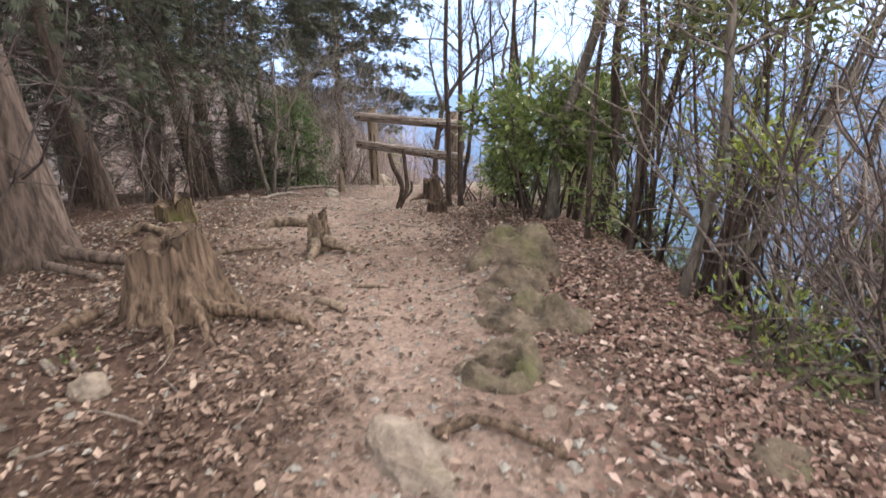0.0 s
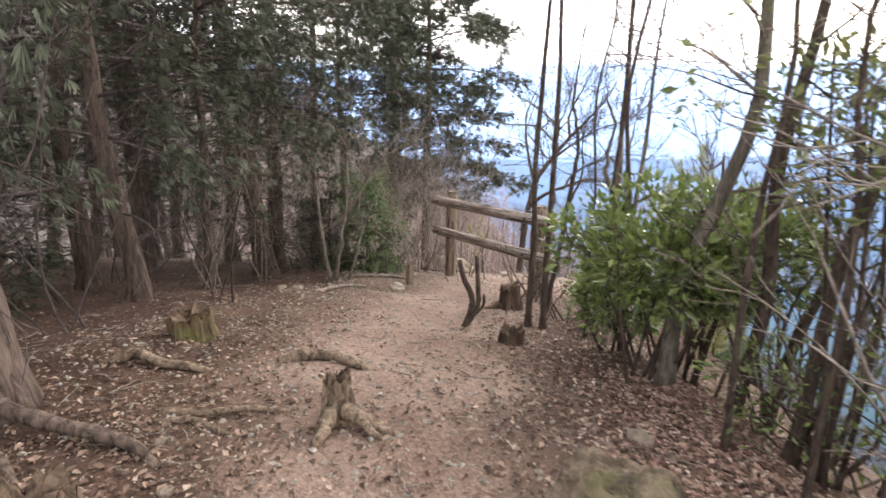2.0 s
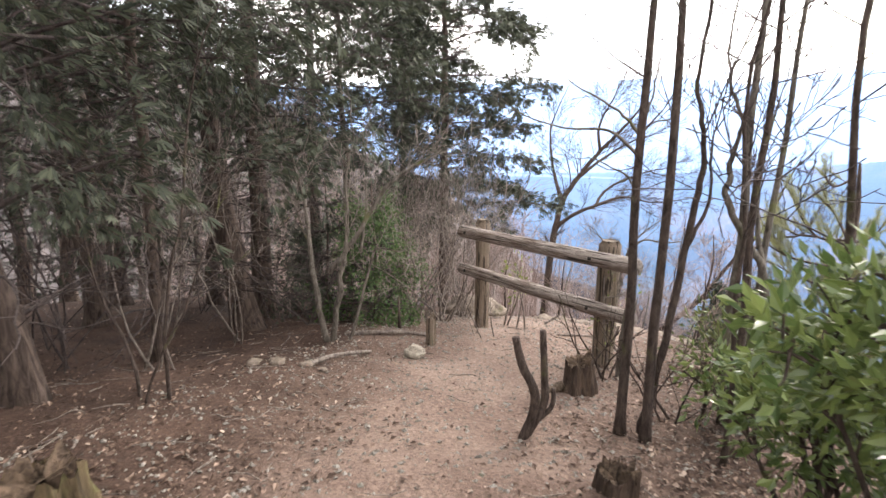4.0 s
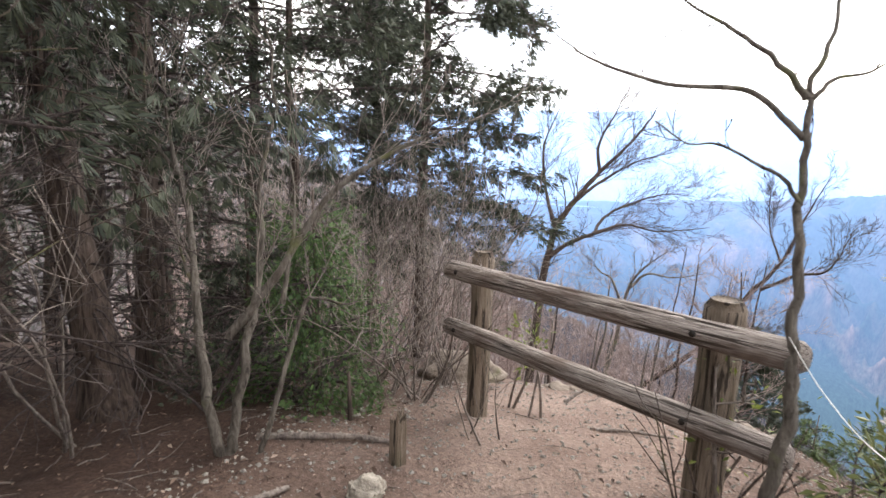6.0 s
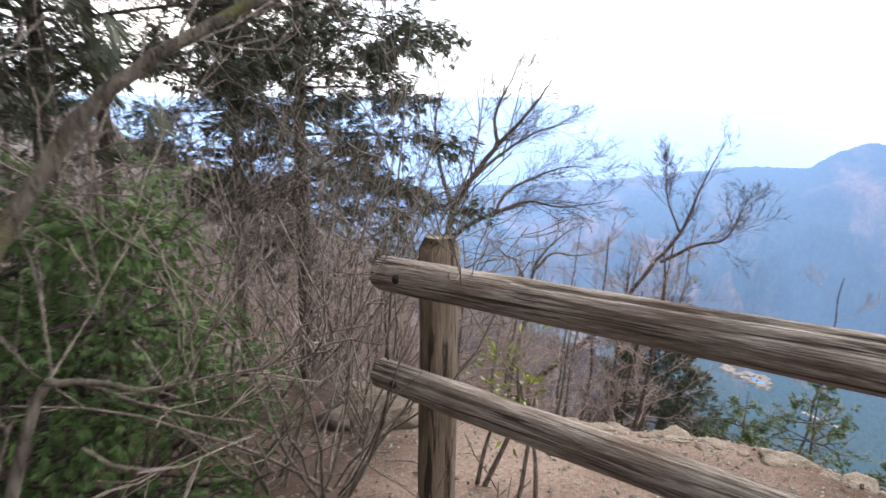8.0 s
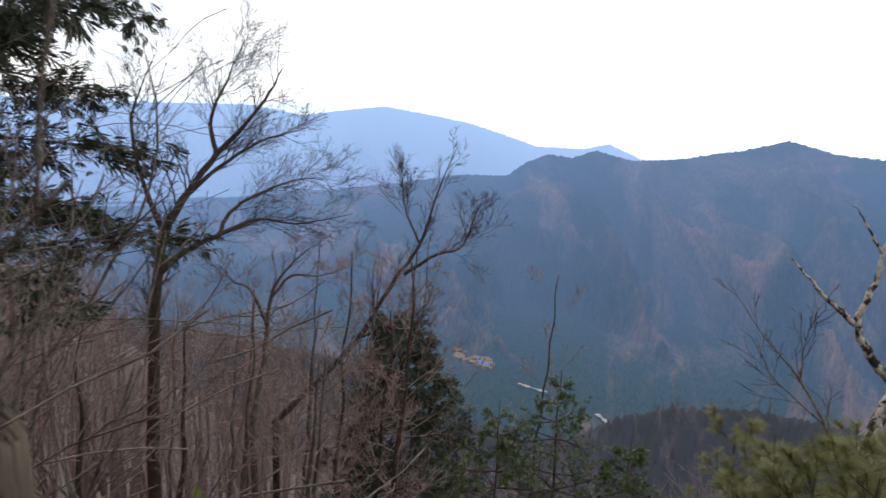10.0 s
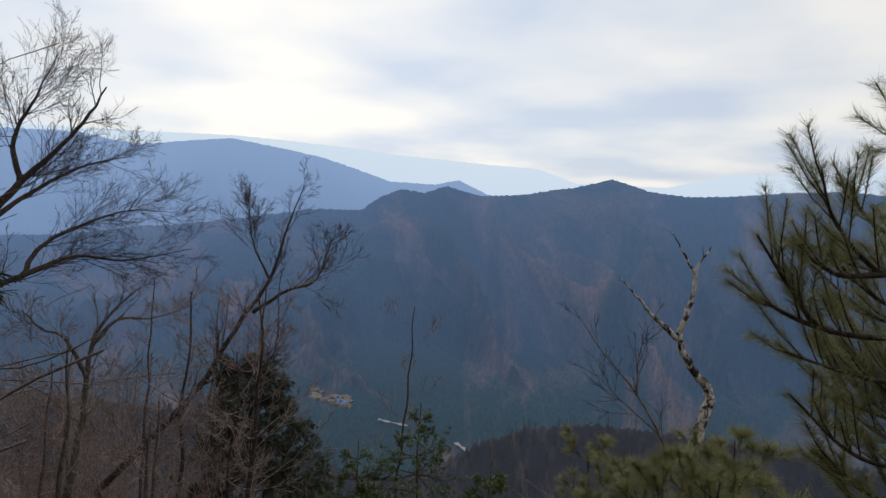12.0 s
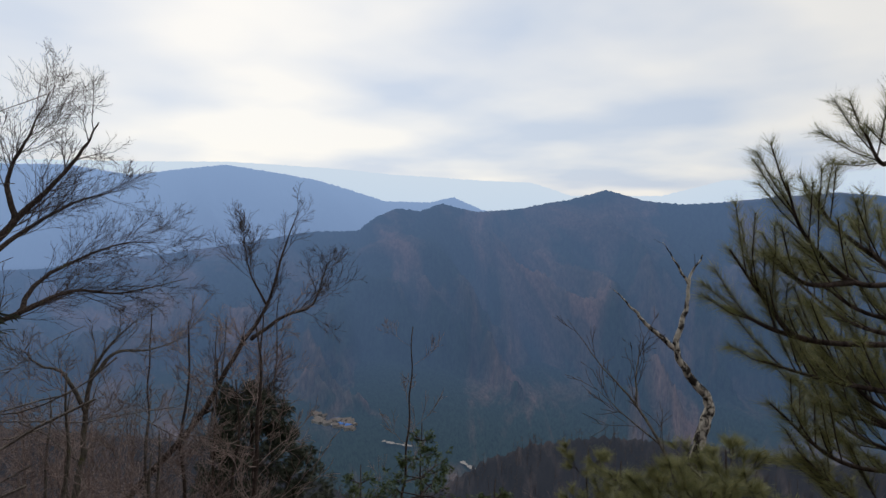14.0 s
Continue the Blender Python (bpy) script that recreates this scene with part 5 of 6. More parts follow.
limbed_tree("bare_shrub", "bare multi-stemmed shrub with pale bark at the wood's edge", [
    ([(-2.40, 8.24, 0.05), (-2.49, 8.26, 0.38), (-2.6, 8.34, 0.89), (-2.67, 8.42, 1.35), (-2.76, 8.46, 1.66), (-2.96, 8.48, 1.94), (-2.96, 8.56, 2.6)], 0.034),
    ([(-2.40, 8.26, 0.05), (-2.35, 8.29, 0.38), (-2.3, 8.39, 0.89), (-2.28, 8.47, 1.24), (-2.31, 8.54, 1.64), (-2.26, 8.63, 2.05), (-2.34, 8.67, 2.6)], 0.032),
    ([(-2.43, 8.35, 0.78), (-2.2, 8.46, 1.11), (-1.94, 8.59, 1.56), (-1.68, 8.68, 1.77), (-1.42, 8.76, 1.92), (-1.12, 8.83, 2.03)], 0.028),
    ([(-2.25, 8.30, 0.05), (-2.15, 8.32, 0.38), (-2.03, 8.46, 0.95), (-1.96, 8.48, 1.02), (-1.76, 8.51, 1.0), (-1.66, 8.56, 1.15)], 0.018),
    ([(-2.14, 8.44, 0.98), (-2.11, 8.54, 1.46), (-2.16, 8.59, 1.85)], 0.016),
    ([(-2.76, 8.46, 1.66), (-2.82, 8.49, 1.85), (-2.87, 8.51, 2.3)], 0.018),
    ([(-2.6, 8.36, 1.0), (-2.72, 8.39, 1.26), (-2.77, 8.45, 1.59)], 0.012)], 201, BARK_GREY, TWIG, 5, 2, 0.55, 4, 0.65, "bare shrubs")
thicket("bare_shrub", "bare twiggy shrub beside the fence", (-1.72, 9.75), 12, 1.9, 202, TWIG, 0.7, 0.009, 4, 2)
thicket("bare_shrub", "bare twiggy shrub beside the fence", (-2.05, 9.95), 12, 2.2, 203, TWIG, 0.7, 0.010, 4, 2)
thicket("bare_shrub", "bare twiggy shrub behind the fence", (-1.6, 10.6), 14, 1.8, 205, TWIG, 0.4, 0.008, 4, 2)
for i, (x, y) in enumerate([(-2.5, 11.4), (-1.9, 12.0), (-3.1, 11.9), (-2.4, 13.0), (-1.5, 13.0), (-3.6, 13.2)]):
    thicket("bare_shrub", "tall bare twiggy shrub on the slope behind the fence", (x, y), 5, 3.0 + 0.25 * (i % 3), 260 + i, TWIG, 0.45, 0.013, 4, 2)
thicket("bare_shrub", "thin bare saplings among the trunks", (-2.5, 6.1), 3, 2.2, 204, BARK_STEM, 0.2, 0.012, 4, 2)
for i, (x, y) in enumerate([(-3.1, 6.9), (-2.9, 5.0), (-3.4, 4.4), (-4.0, 8.0), (-3.9, 5.9), (-4.8, 7.4), (-3.2, 10.8), (-2.6, 11.6), (-4.6, 9.4), (-5.6, 6.4), (-3.6, 12.4), (-2.3, 3.2), (-2.7, 2.2), (-6.0, 9.2), (-2.9, 9.0), (-3.3, 8.2), (-4.2, 10.2), (-2.6, 10.4), (-3.4, 9.4), (-5.0, 5.6), (-3.7, 6.6)]):
    thicket("bare_shrub", "thin bare saplings in the shaded wood", (x, y), 4, 2.3 + 0.3 * (i % 3), 210 + i, TWIG_DARK if i % 3 else TWIG, 0.6, 0.010, 5, 2)
thicket("bare_shrub", "low bare shoots at the post's foot", (-1.05, 8.9), 4, 0.5, 240, TWIG, 0.5, 0.008, 3, 1)
thicket("bare_shrub", "low bare shoots by the fence", (0.02, 7.85), 7, 0.8, 241, BARK_STEM, 0.5, 0.012, 3, 1)
thicket("bare_shrub", "low bare shoots under the bush", (0.35, 6.9), 6, 0.7, 242, BARK_STEM, 0.6, 0.010, 3, 1)
for i, (x, y) in enumerate([(2.0, 3.3), (2.3, 4.1), (1.9, 4.9), (2.8, 4.4), (2.1, 2.7), (1.7, 5.6), (3.2, 3.6)]):
    thicket("bare_shrub", "tangled bare shrub on the steep bank", (x, y), 7, 1.9, 250 + i, TWIG_DARK if i % 2 else TWIG, 0.5, 0.012, 4, 2)

for i, (x, y) in enumerate([(2.25, 2.5), (2.7, 2.9), (3.1, 3.2), (2.5, 3.7), (3.4, 4.2), (1.95, 2.2), (3.0, 2.4), (3.6, 3.4)]):
    thicket("bare_shrub", "dark tangled brush down the steep bank", (x, y), 9, 1.25 + 0.2 * (i % 3), 280 + i, TWIG_DARK if i % 3 else TWIG_BROWN, 0.9, 0.009, 6, 2)
for i, (x, y, up) in enumerate([(2.55, 3.35, 0.55), (3.1, 3.9, 0.8), (2.9, 2.75, 0.5), (3.5, 4.6, 1.2)]):
    bush("evergreen_bush", "dull dark-leaved brush on the steep bank", (x, y), (x, y, height(x, y) + up), (0.42, 0.40, 0.40), 6, LEAF_DARK, 290 + i, 0.045, 12, 80, 0.40, reach=0.10)

for i in range(16):
    x, y = 3.0 + (i * 1.37) % 2.9, 3.2 + (i * 2.11) % 5.4
    t, tips = build_tree("bare_tree", "leafless tree low on the steep bank", (x, y), (x + 0.15, y, height(x, y) + 2.0), 0.035, 2.3 - height(x, y) + (i * 0.7) % 1.6, 430 + i, BARK_STEM if i % 2 else BARK_GREY, TWIG_BROWN if i % 3 else TWIG_DARK, 12, 2, 5, 1.2, 0.65, 0.25, 0.08, 0.15, BANK)
    if i % 3 == 0:
        crown(t, tips, "foliage", LEAF_DARK, 5, 0.10, 0.045, 430 + i, 0.5, 0.2, 0.5, 2, "sparse dark leaves")

# trees beyond the drop
limbed_tree("bare_tree", "leaning leafless tree with fine twigs below the viewpoint", [
    ([(1.69, 23.02, -5.78), (2.61, 22.37, -4.6), (3.54, 21.73, -3.3), (4.24, 21.31, -1.88), (4.82, 20.95, -0.84), (5.18, 20.81, 0.38), (5.52, 20.65, 1.35)], 0.095),
    ([(4.5, 21.13, -1.61), (5.1, 20.66, -1.08), (5.54, 20.3, -0.88), (5.75, 20.17, -0.43), (5.93, 20.11, 0.22)], 0.045),
    ([(4.82, 20.95, -0.84), (4.58, 21.28, -0.08), (4.53, 21.44, 0.68)], 0.03),
    ([(3.54, 21.73, -3.3), (4.23, 21.17, -2.89), (4.73, 20.77, -2.62)], 0.035)], 301, BARK_STEM, TWIG_DARK, 15, 2, 1.0, 6, 0.60, "bare trees below", 0.04, 0.3, 10, 0.0032)
limbed_tree("bare_tree", "broad leafless tree with fine spreading twigs below the viewpoint", [
    ([(-1.15, 20.4, -4.6), (-1.05, 20.4, -3.2), (-0.95, 20.4, -1.65), (-0.72, 20.4, -0.3), (-0.3, 20.5, 0.45), (0.25, 20.5, 1.2), (0.75, 20.4, 1.75), (1.25, 20.4, 2.4), (1.5, 20.3, 2.9)], 0.13),
    ([(-0.92, 20.4, -1.1), (-0.4, 20.2, -0.6), (0.4, 20.1, -0.2), (1.0, 20.2, -0.02), (1.75, 20.3, -0.15), (2.95, 20.4, 0.0)], 0.065),
    ([(0.2, 20.15, -0.3), (0.5, 20.5, 0.12), (1.1, 20.7, 0.45), (1.9, 20.8, 0.72), (2.6, 20.8, 0.7)], 0.045),
    ([(-0.3, 20.5, 0.45), (0.4, 20.9, 1.0), (1.2, 21.0, 1.5), (2.0, 20.9, 1.75)], 0.05),
    ([(0.25, 20.5, 1.2), (0.2, 20.6, 1.9), (0.5, 20.5, 2.6), (0.8, 20.4, 3.3)], 0.05),
    ([(-0.72, 20.4, -0.3), (-1.0, 20.7, 0.6), (-1.15, 20.8, 1.8), (-0.7, 20.6, 3.0)], 0.06)], 302, BARK_STEM, TWIG_DARK, 17, 2, 1.1, 7, 0.60, "bare trees below", 0.045, 0.22, 10, 0.0026)
limbed_tree("bare_tree", "low forking grey leafless tree below the viewpoint", [
    ([(0.74, 20.3, -4.3), (1.03, 20.5, -3.06), (1.2, 20.5, -1.75), (1.5, 20.4, -1.15), (2.0, 20.3, -0.65)], 0.075),
    ([(1.2, 20.5, -1.75), (1.6, 20.34, -1.25), (2.28, 20.6, -1.35), (3.19, 20.7, -1.17)], 0.04),
    ([(1.12, 20.5, -2.3), (0.8, 20.4, -1.5), (0.45, 20.3, -1.25), (0.2, 20.2, -0.9)], 0.04)], 305, BARK_GREY, TWIG, 10, 2, 0.8, 5, 0.6, "bare trees below", 0.05, 0.3, 10, 0.003)
limbed_tree("bare_tree", "dead crooked tree with pale peeling bark", [
    ([(7.92, 12.49, -2.6), (8.08, 12.43, -1.98), (8.17, 12.41, -1.62), (7.96, 12.66, -1.19), (7.86, 12.82, -0.76), (8.02, 12.76, -0.22), (8.11, 12.75, 0.31), (8.3, 12.64, 0.67)], 0.105),
    ([(7.85, 12.82, -0.8), (7.57, 13.12, -0.46), (7.39, 13.33, -0.16), (7.21, 13.54, 0.12)], 0.045),
    ([(8.09, 12.76, 0.22), (7.96, 12.93, 0.57), (7.85, 13.08, 0.87)], 0.025)], 303, BARK_PALE, TWIG_DARK, 1, 0, 0.4, 2, 0.8, "bare trees below", 0.05, 0.8)
limbed_tree("bare_tree", "thin leafless tree below the viewpoint", [
    ([(6.57, 11.81, -2.61), (6.64, 12.26, -2.09), (6.75, 12.6, -1.74), (6.8, 13.01, -1.36), (6.77, 13.49, -0.98), (6.69, 14.04, -0.36)], 0.034),
    ([(6.78, 12.86, -1.5), (6.94, 12.97, -1.03), (7.1, 12.95, -0.49)], 0.018),
    ([(6.7, 12.45, -1.9), (6.5, 12.9, -1.55), (6.35, 13.3, -1.2)], 0.014)], 304, BARK_GREY, TWIG_DARK, 7, 1, 0.55, 4, 0.6, "bare trees below", 0.08, 0.25, 8, 0.004)
for i, (x, y) in enumerate([(1.2, 17.5), (2.4, 17.8), (0.2, 18.5), (3.2, 18.9), (1.6, 20.0), (-0.8, 19.0), (4.0, 23.5), (2.6, 25.0), (0.8, 24.0), (-2.4, 20.0), (-3.6, 22.0), (5.8, 24.5), (-1.0, 26.0), (7.5, 20.0), (-5.5, 19.0), (1.9, 18.8), (0.9, 16.6), (2.9, 20.4), (3.4, 22.2), (2.2, 16.4), (0.3, 22.4)]):
    build_tree("bare_tree", "leafless tree on the brown slope below", (x, y), (x + 0.2, y, height(x, y) + 2.5), 0.06, max(3.5, -1.7 - 0.12 * (y - 17) - height(x, y) + (i % 4) * 0.5), 320 + i, BARK_STEM if i % 2 else BARK_GREY, TWIG_BROWN, 15, 2, 5, 1.5, 0.6, 0.3, 0.10, 0.12, "bare trees below", floor=0.004)


def pine(label, base, top, radius, tall, seed, limbs, limb, first=0.2, needles=60, cone=0.4):
    """A pine with upturned shoots dressed in long needles."""
    rng = random.Random(seed)
    t, tips = build_tree("pine_tree", label, base, top, radius, tall, seed, BARK_DARK, TWIG_DARK, limbs, 1, 6, limb, 0.65, first, 0.13, 0.08, "pines at the drop", cone=cone)
    g = Geo()
    for p, d, q in tips:
        d = (p - q).normalized()
        for _ in range(needles):
            s = 1 - 1.3 * rng.random() ** 1.2
            a = q.lerp(p, s)
            o = rand_dir(rng)
            o = (o - d * o.dot(d)).normalized()
            v = (d * rng.uniform(0.55, 1.1) + o * 0.95).normalized()
            w = v.orthogonal().normalized() * 0.0013
            k = len(g.v)
            g.v.extend((a - w, a + w, a + v * rng.uniform(0.06, 0.095)))
            g.f.append((k, k + 1, k + 2))
    part("needle_foliage", g, NEEDLE, t, "", False)
    return t


def drawn_pine(label, trunk, radius, boughs, seed):
    """A pine given by its trunk and boughs; shoots turn up along them and carry long needles."""
    rng = random.Random(seed)
    o = Vector((trunk[0][0], trunk[0][1], height(trunk[0][0], trunk[0][1]) - 0.1))
    t = thing("pine_tree", label, "tree", tuple(o), "pines at the drop")
    line = curve_points([o] + [Vector(p) for p in trunk[1:]], 8)
    g = Geo()
    tube(g, [p - o for p in line], [radius * (1 - 0.8 * i / len(line)) for i in range(len(line))], 12, True, 0.08, rng)
    part("trunk", g, BARK_DARK, t)
    for k in range(16):
        w = radians(-100 + 195 * rng.random())
        a = line[int((0.12 + 0.42 * k / 16) * len(line))]
        r = rng.uniform(0.4, 0.75)
        boughs = boughs + [[tuple(a), tuple(a + Vector((math.cos(w) * r * 0.5, math.sin(w) * r * 0.5, 0.02))), tuple(a + Vector((math.cos(w) * r, math.sin(w) * r, 0.22)))]]
    for pts in boughs:
        b, f = Geo(), Geo()
        axis_line = curve_points([Vector(p) - o for p in pts], 9)
        m = len(axis_line)
        long = sum((axis_line[i + 1] - axis_line[i]).length for i in range(m - 1))
        tube(b, axis_line, [0.0035 + 0.010 * (1 - i / m) for i in range(m)], 6, False)
        shoots = [(axis_line[-5], axis_line[-1])]
        count = int(long / 0.055)
        for c in range(count):
            i = int((0.22 + 0.70 * (c + rng.random()) / count) * (m - 1))
            ax = (axis_line[i + 1] - axis_line[i]).normalized()
            side = rand_dir(rng)
            side = (side - ax * side.dot(ax)).normalized()
            v = (ax * 0.85 + side * 0.65 + Vector((0, 0, 0.5))).normalized()
            l = rng.uniform(0.13, 0.27)
            e = axis_line[i] + v * l + Vector((0, 0, 0.03))
            tube(b, [axis_line[i], axis_line[i] + v * l * 0.5, e], [0.0032, 0.0028, 0.002], 4, False)
            shoots.append((axis_line[i], e))
        for a, e in shoots:
            ax = (e - a).normalized()
            for _ in range(int(60 + 520 * (e - a).length)):
                side = rand_dir(rng)
                side = (side - ax * side.dot(ax)).normalized()
                v = (ax * rng.uniform(0.6, 1.2) + side * 0.72).normalized()
                q = a.lerp(e, 1 - 0.80 * rng.random() ** 1.2)
                w = v.orthogonal().normalized() * 0.0010
                n = len(f.v)
                f.v.extend((q - w, q + w, q + v * rng.uniform(0.055, 0.085)))
                f.f.append((n, n + 1, n + 2))
        limb = part("limb", b, BARK_DARK, t)
        tagged(part("needle_foliage", f, NEEDLE, limb, "", False), kind="stuff")
    return t


drawn_pine("green long-needled pine at the edge of the drop", [(1.92, 8.88), (1.97, 8.93, 0.2), (2.03, 8.98, 0.8), (2.10, 9.05, 1.38), (2.09, 9.09, 1.7), (2.08, 9.10, 1.85)], 0.042, [
    [(2.09, 9.03, 1.2), (1.90, 9.23, 1.18), (1.77, 9.38, 1.37), (1.70, 9.43, 1.57)],
    [(1.89, 9.24, 1.18), (1.74, 9.36, 1.18), (1.63, 9.48, 1.30)],
    [(2.04, 8.99, 0.95), (1.73, 9.34, 0.96), (1.62, 9.45, 1.1), (1.54, 9.57, 1.31)],
    [(1.73, 9.34, 0.96), (1.64, 9.44, 1.0), (1.53, 9.53, 1.07)],
    [(2.02, 8.97, 0.74), (1.79, 9.28, 0.8), (1.62, 9.46, 0.87)],
    [(2.00, 8.95, 0.47), (1.76, 9.21, 0.5), (1.59, 9.42, 0.72)],
    [(2.08, 9.10, 1.74), (1.94, 9.17, 1.64), (1.85, 9.22, 1.76)],
    [(2.09, 9.05, 1.15), (2.04, 9.33, 1.38), (1.92, 9.39, 1.52)],
    [(2.01, 8.95, 0.58), (2.14, 9.20, 0.56), (2.04, 9.40, 0.62)],
    [(1.97, 8.92, 0.3), (1.79, 9.17, 0.36), (1.66, 9.32, 0.52)]], 401)
for x, y, top, seed in ((2.53, 10.61, -0.2, 402), (2.75, 10.95, -0.3, 403), (2.6, 10.25, -0.05, 404), (2.3, 9.85, 0.2, 405), (2.15, 10.15, -0.15, 406), (1.95, 9.75, 0.12, 407)):
    pine("low young pine on the steep slope", (x, y), (x + 0.02, y, top + 1.0), 0.018, top - height(x, y) + 0.1, seed, 13, 0.46, 0.25, 110, 0.45)


def slope_woods():
    """Bare woods on the flank below, too many to count."""
    rng = random.Random(555)
    g = Geo()
    for n in range(1100):
        az = radians(rng.uniform(-45, 80))
        d = 20 + 90 * rng.random() ** 1.9
        x, y = -0.8 + d * math.sin(az), 8.7 + d * math.cos(az)
        if (y < 13.5 and x < 4) or (d < 24 and az > 0.2):
            continue
        z = height(x, y)
        steep = np.interp(math.degrees(az), [-45, 0, 15, 28, 40, 80], [0.0, 0.10, 0.17, 0.31, 0.41, 0.46])
        tall = min(10.5, max(0.7, 1.4 - z - d * (steep + 0.2 * rng.random() ** 1.5)))
        lean = Vector((rng.uniform(-0.15, 0.15), rng.uniform(-0.15, 0.15), 1))
        a = Vector((x, y, z - 0.1))
        r = 0.022 * tall / 3
        tube(g, [a, a + lean * tall * 0.5 + rand_dir(rng) * 0.1, a + lean * tall], [r, r * 0.7, 0.004], 4, False)
        for k in range(20 if d < 45 else 12):
            u = rng.uniform(0.25, 0.95)
            b = a + lean * (tall * u)
            o = rand_dir(rng)
            o.z = abs(o.z) * 0.8 + 0.3
            l = min(1.8, tall * rng.uniform(0.15, 0.38))
            m = b + o * l * 0.5
            e = m + (o + rand_dir(rng) * 0.5) * l * 0.5
            tube(g, [b, m, e], [0.010, 0.008, 0.005], 3, False)
            if d < 60:
                for _ in range(2):
                    tube(g, [m, m + (o + rand_dir(rng) * 0.9) * l * 0.5], [0.006, 0.003], 3, False)
    tagged(part("bare_woods", g, TWIG_BROWN, None, "", False), "leafless brown woods on the slope below", "woods", kind="stuff")


slope_woods()


# ---- cord, litter, gravel ----
def cord():
    g = Geo()
    line = curve_points([(0.20, 7.93, 1.21), (0.20, 7.6, 1.13), (0.18, 7.2, 1.13), (0.14, 6.72, 1.27)], 10)
    tube(g, line, [0.0019] * len(line), 5)
    tagged(part("cord", g, ROPE), "pale cord hanging between the stems by the fence", "cord")


cord()


def leaf_on(g, rng, x, y, s):
    """One curled dry leaf lying on the soil."""
    w = rng.uniform(0, 6.28)
    t = Vector((math.cos(w), math.sin(w), rng.uniform(-0.35, 0.45)))
    u = Vector((-math.sin(w), math.cos(w), rng.uniform(-0.4, 0.4)))
    c = rng.uniform(0.1, 0.5) * s
    a = Vector((x, y, height(x, y) + rng.uniform(0.002, 0.02)))
    k = len(g.v)
    g.v.extend((a - t * s, a - t * 0.2 * s + u * s * 0.6 + Vector((0, 0, c)), a + t * s, a - t * 0.1 * s - u * s * 0.55 + Vector((0, 0, c))))
    g.f.append((k, k + 2, k + 1))
    g.f.append((k, k + 3, k + 2))


def scatter_litter():
    """Dry fallen leaves, curled, thick on the banks and thin on the trodden soil."""
    rng = random.Random(900)
    g = Geo()
    made = 0
    while made < 88000:
        if rng.random() < 0.8:
            x, y = rng.gauss(-0.1, 1.7), rng.gauss(3.2, 2.6)
        else:
            x, y = rng.gauss(-1.5, 4), rng.gauss(6, 5)
        if y > 14 or x > 7:
            continue
        if rng.random() < worn_at(x, y) * 0.90:
            continue
        if x < -0.5 and rng.random() < 0.55:
            continue
        made += 1
        leaf_on(g, rng, x, y, 0.007 + 0.017 * rng.random() ** 1.8)
    tagged(part("leaf_litter", g, LITTER, None, "", False), "dark dry fallen leaves on the soil", "leaves", kind="stuff")
    g = Geo()
    for _ in range(24000):
        y = rng.uniform(1.2, 5.4)
        x = 0.55 + rng.random() ** 1.2 * 1.6 + 0.25 * noise.noise((y * 1.3, 3.0, 0.0))
        if rng.random() < 0.85 * worn_at(x, y) or math.exp(-((x - 1.25) / 0.5) ** 2) < rng.random() * 0.8:
            continue
        leaf_on(g, rng, x, y, 0.009 + 0.015 * rng.random() ** 1.5)
    tagged(part("leaf_litter", g, LITTER_TAN, None, "", False), "reddish and tan fallen leaves thick on the bank", "leaves", kind="stuff")


def scatter_gravel():
    rng = random.Random(901)
    g = Geo()
    for _ in range(15000):
        x, y = rng.uniform(-2.6, 1.4), rng.uniform(1.2, 11.4)
        s = 0.004 + 0.016 * rng.random() ** 3.5
        a = Vector((x, y, height(x, y) + s * 0.25))
        q = [rand_dir(rng) * s * rng.uniform(0.6, 1.2) for _ in range(6)]
        k = len(g.v)
        g.v.extend((a + Vector((s, 0, 0)) + q[0] * 0.4, a + Vector((0, s, 0)) + q[1] * 0.4, a + Vector((-s, 0, 0)) + q[2] * 0.4, a + Vector((0, -s, 0)) + q[3] * 0.4, a + Vector((0, 0, s * 0.7)), a - Vector((0, 0, s * 0.7))))
        for i in range(4):
            g.f.append((k + i, k + (i + 1) % 4, k + 4))
            g.f.append((k + (i + 1) % 4, k + i, k + 5))
    tagged(part("gravel", g, ROCK_GREY, None, "", False), "small stones and grit on the trodden soil", "gravel", kind="stuff")


def scatter_twigs():
    rng = random.Random(902)
    g = Geo()
    for _ in range(1300):
        x, y = rng.uniform(-3.4, 2.6), rng.uniform(0.9, 11)
        if rng.random() < worn_at(x, y) * 0.75:
            continue
        w, l = rng.uniform(0, 6.28), rng.uniform(0.05, 0.28)
        p = []
        for i in range(4):
            xx, yy = x + math.cos(w) * l * i / 3, y + math.sin(w) * l * i / 3
            w += rng.uniform(-0.25, 0.25)
            p.append(Vector((xx, yy, height(xx, yy) + 0.008 + rng.uniform(0, 0.012))))
        r = rng.uniform(0.0015, 0.005)
        tube(g, p, [r, r, r * 0.8, r * 0.5], 4)
    tagged(part("twig_litter", g, TWIG, None, "", False), "dry twigs scattered on the soil", "twigs", kind="stuff")


scatter_litter()
scatter_gravel()
scatter_twigs()


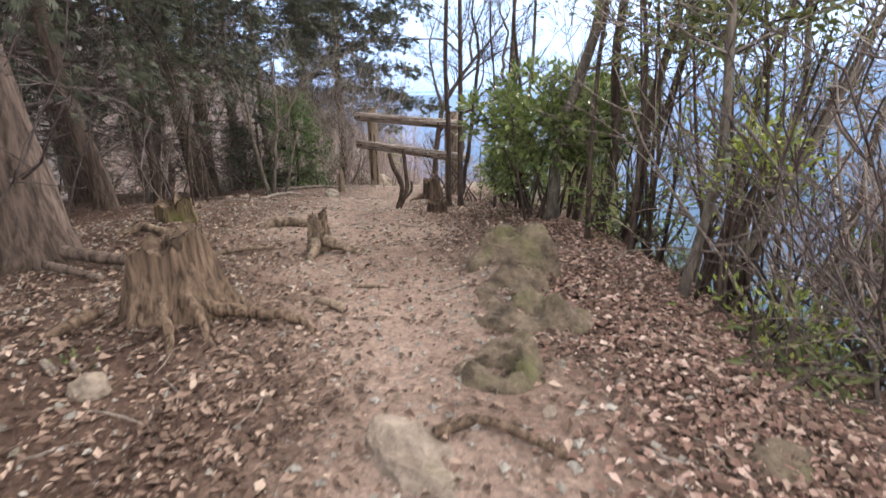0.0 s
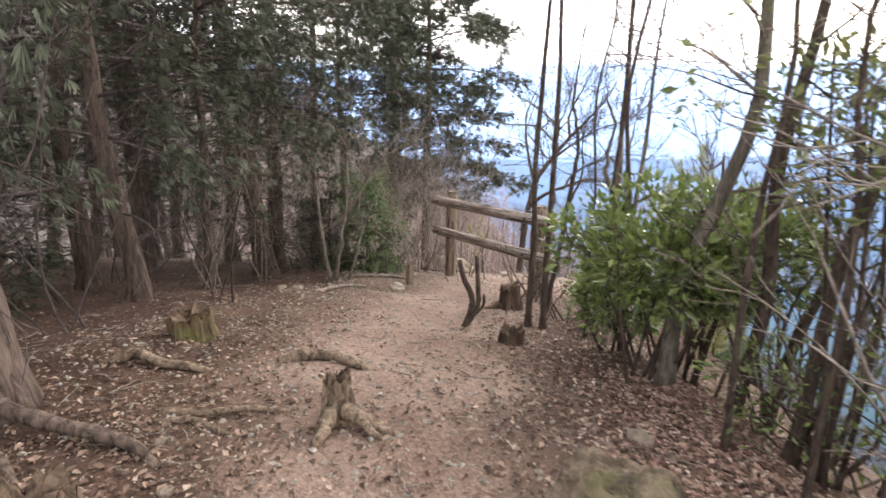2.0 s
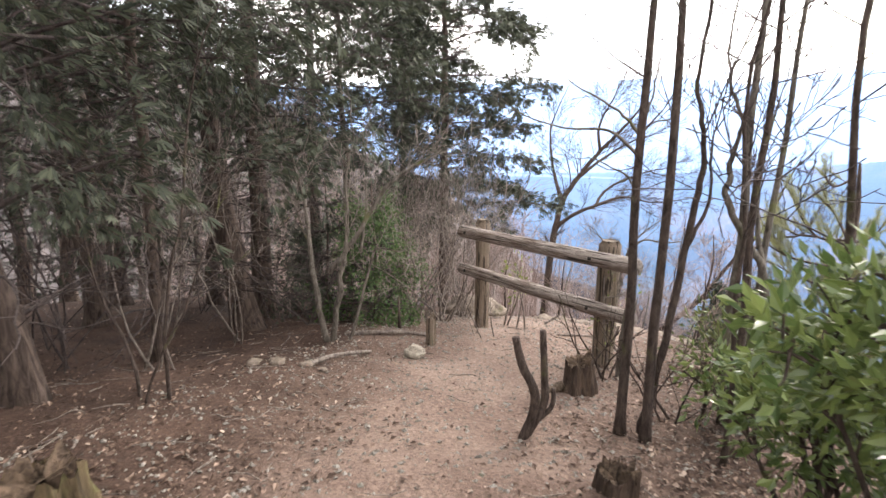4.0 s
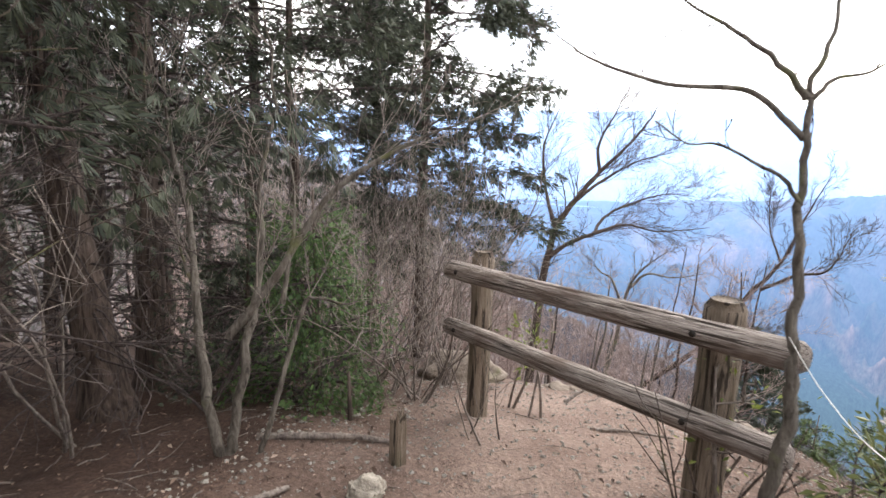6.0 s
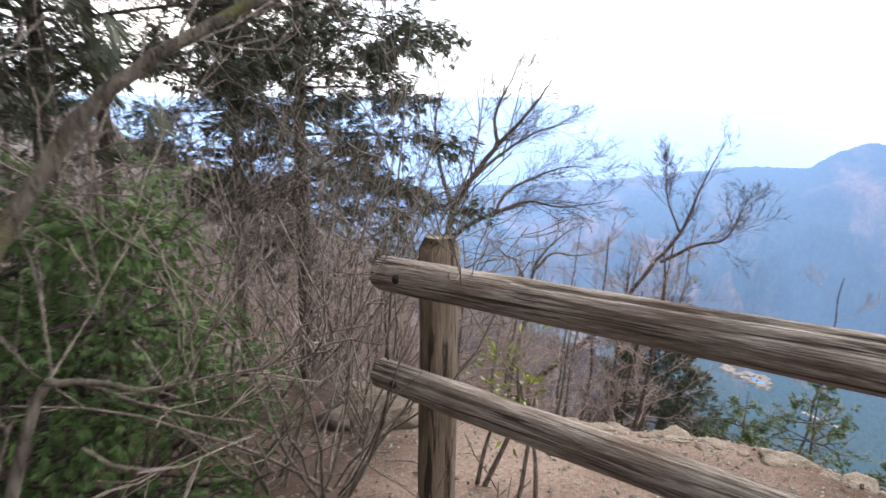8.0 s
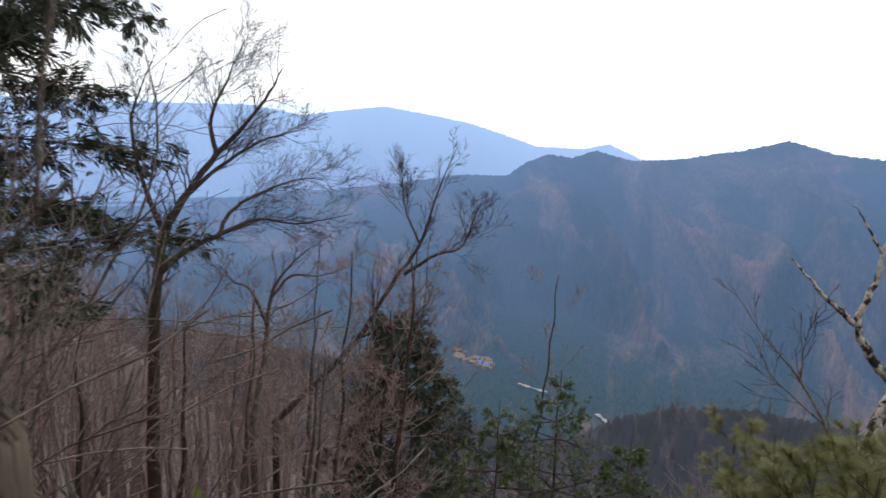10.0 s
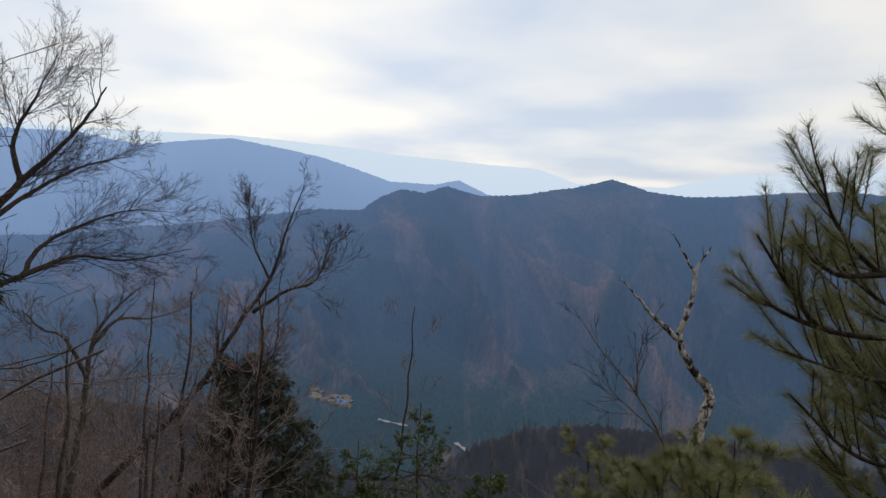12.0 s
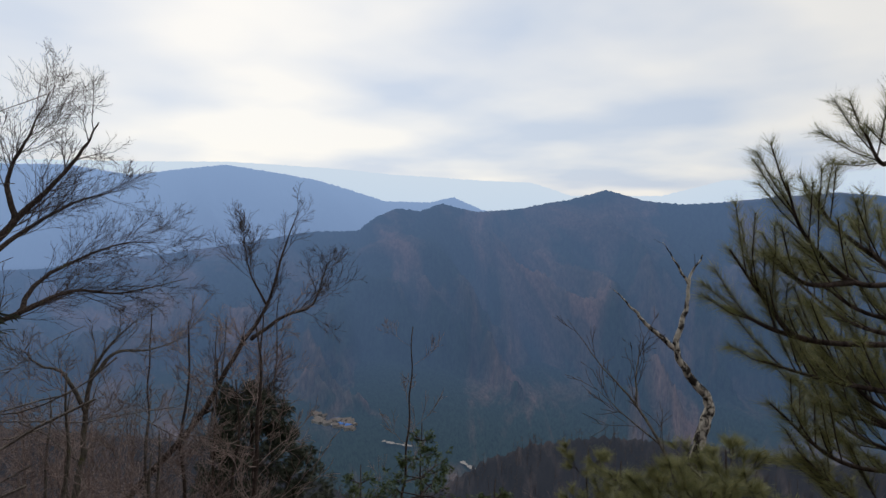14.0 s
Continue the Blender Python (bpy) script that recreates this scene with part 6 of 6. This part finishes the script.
# ---- far down in the valley ----
def valley():
    rng = random.Random(77)
    wall, roof, blue = plain("house_wall", (0.26, 0.26, 0.25)), plain("house_roof", (0.16, 0.14, 0.13)), plain("blue_roof", (0.06, 0.18, 0.5))
    pale = plain("pale_riverbed", (0.27, 0.25, 0.24))
    for i in range(34):
        az, d = 28.5 + 4.2 * rng.random(), 0
        d = 910 - (az - 28.5) * 12 + rng.uniform(-18, 18)
        x, y = d * math.sin(radians(az)), d * math.cos(radians(az))
        h = thing("house", "tiny pale house in the valley village", "house", (x, y, -338), "village houses", rng.uniform(0, 90))
        w, l, t = rng.uniform(2.5, 4.5), rng.uniform(3.5, 7), rng.uniform(3, 5)
        g = Geo()
        g.add([(-w, -l, 0), (w, -l, 0), (w, l, 0), (-w, l, 0), (-w, -l, t), (w, -l, t), (w, l, t), (-w, l, t)], [(0, 1, 5, 4), (1, 2, 6, 5), (2, 3, 7, 6), (3, 0, 4, 7)])
        part("wall", g, wall, h, "", False)
        g = Geo()
        g.add([(-w - .6, -l - .6, t), (w + .6, -l - .6, t), (w + .6, l + .6, t), (-w - .6, l + .6, t), (0, -l - .6, t + w * 0.45), (0, l + .6, t + w * 0.45)], [(0, 4, 5, 3), (1, 2, 5, 4), (0, 1, 4), (2, 3, 5)])
        part("roof", g, blue if i % 9 == 0 else roof, h, "", False)
    for pts in ([(29.5, 880), (31, 868), (32.4, 850)], [(35.2, 800), (36.3, 790), (38.2, 778)], [(43.2, 730), (44.2, 712), (45.0, 700), (45.6, 712)]):
        g = Geo()
        line = curve_points([(d * math.sin(radians(a)), d * math.cos(radians(a)), -335) for a, d in pts], 10)
        for i, p in enumerate(line):
            q = line[min(i + 1, len(line) - 1)] - line[max(i - 1, 0)]
            s = Vector((-q.y, q.x, 0)).normalized() * (2.6 + 4 * noise.noise((i * 0.4, pts[0][0], 0)))
            g.v.extend((p - s, p + s))
        g.f = [(2 * i, 2 * i + 1, 2 * i + 3, 2 * i + 2) for i in range(len(line) - 1)]
        tagged(part("road", g, pale), "stretch of pale road and riverbed in the valley", "road", kind="structure")


valley()
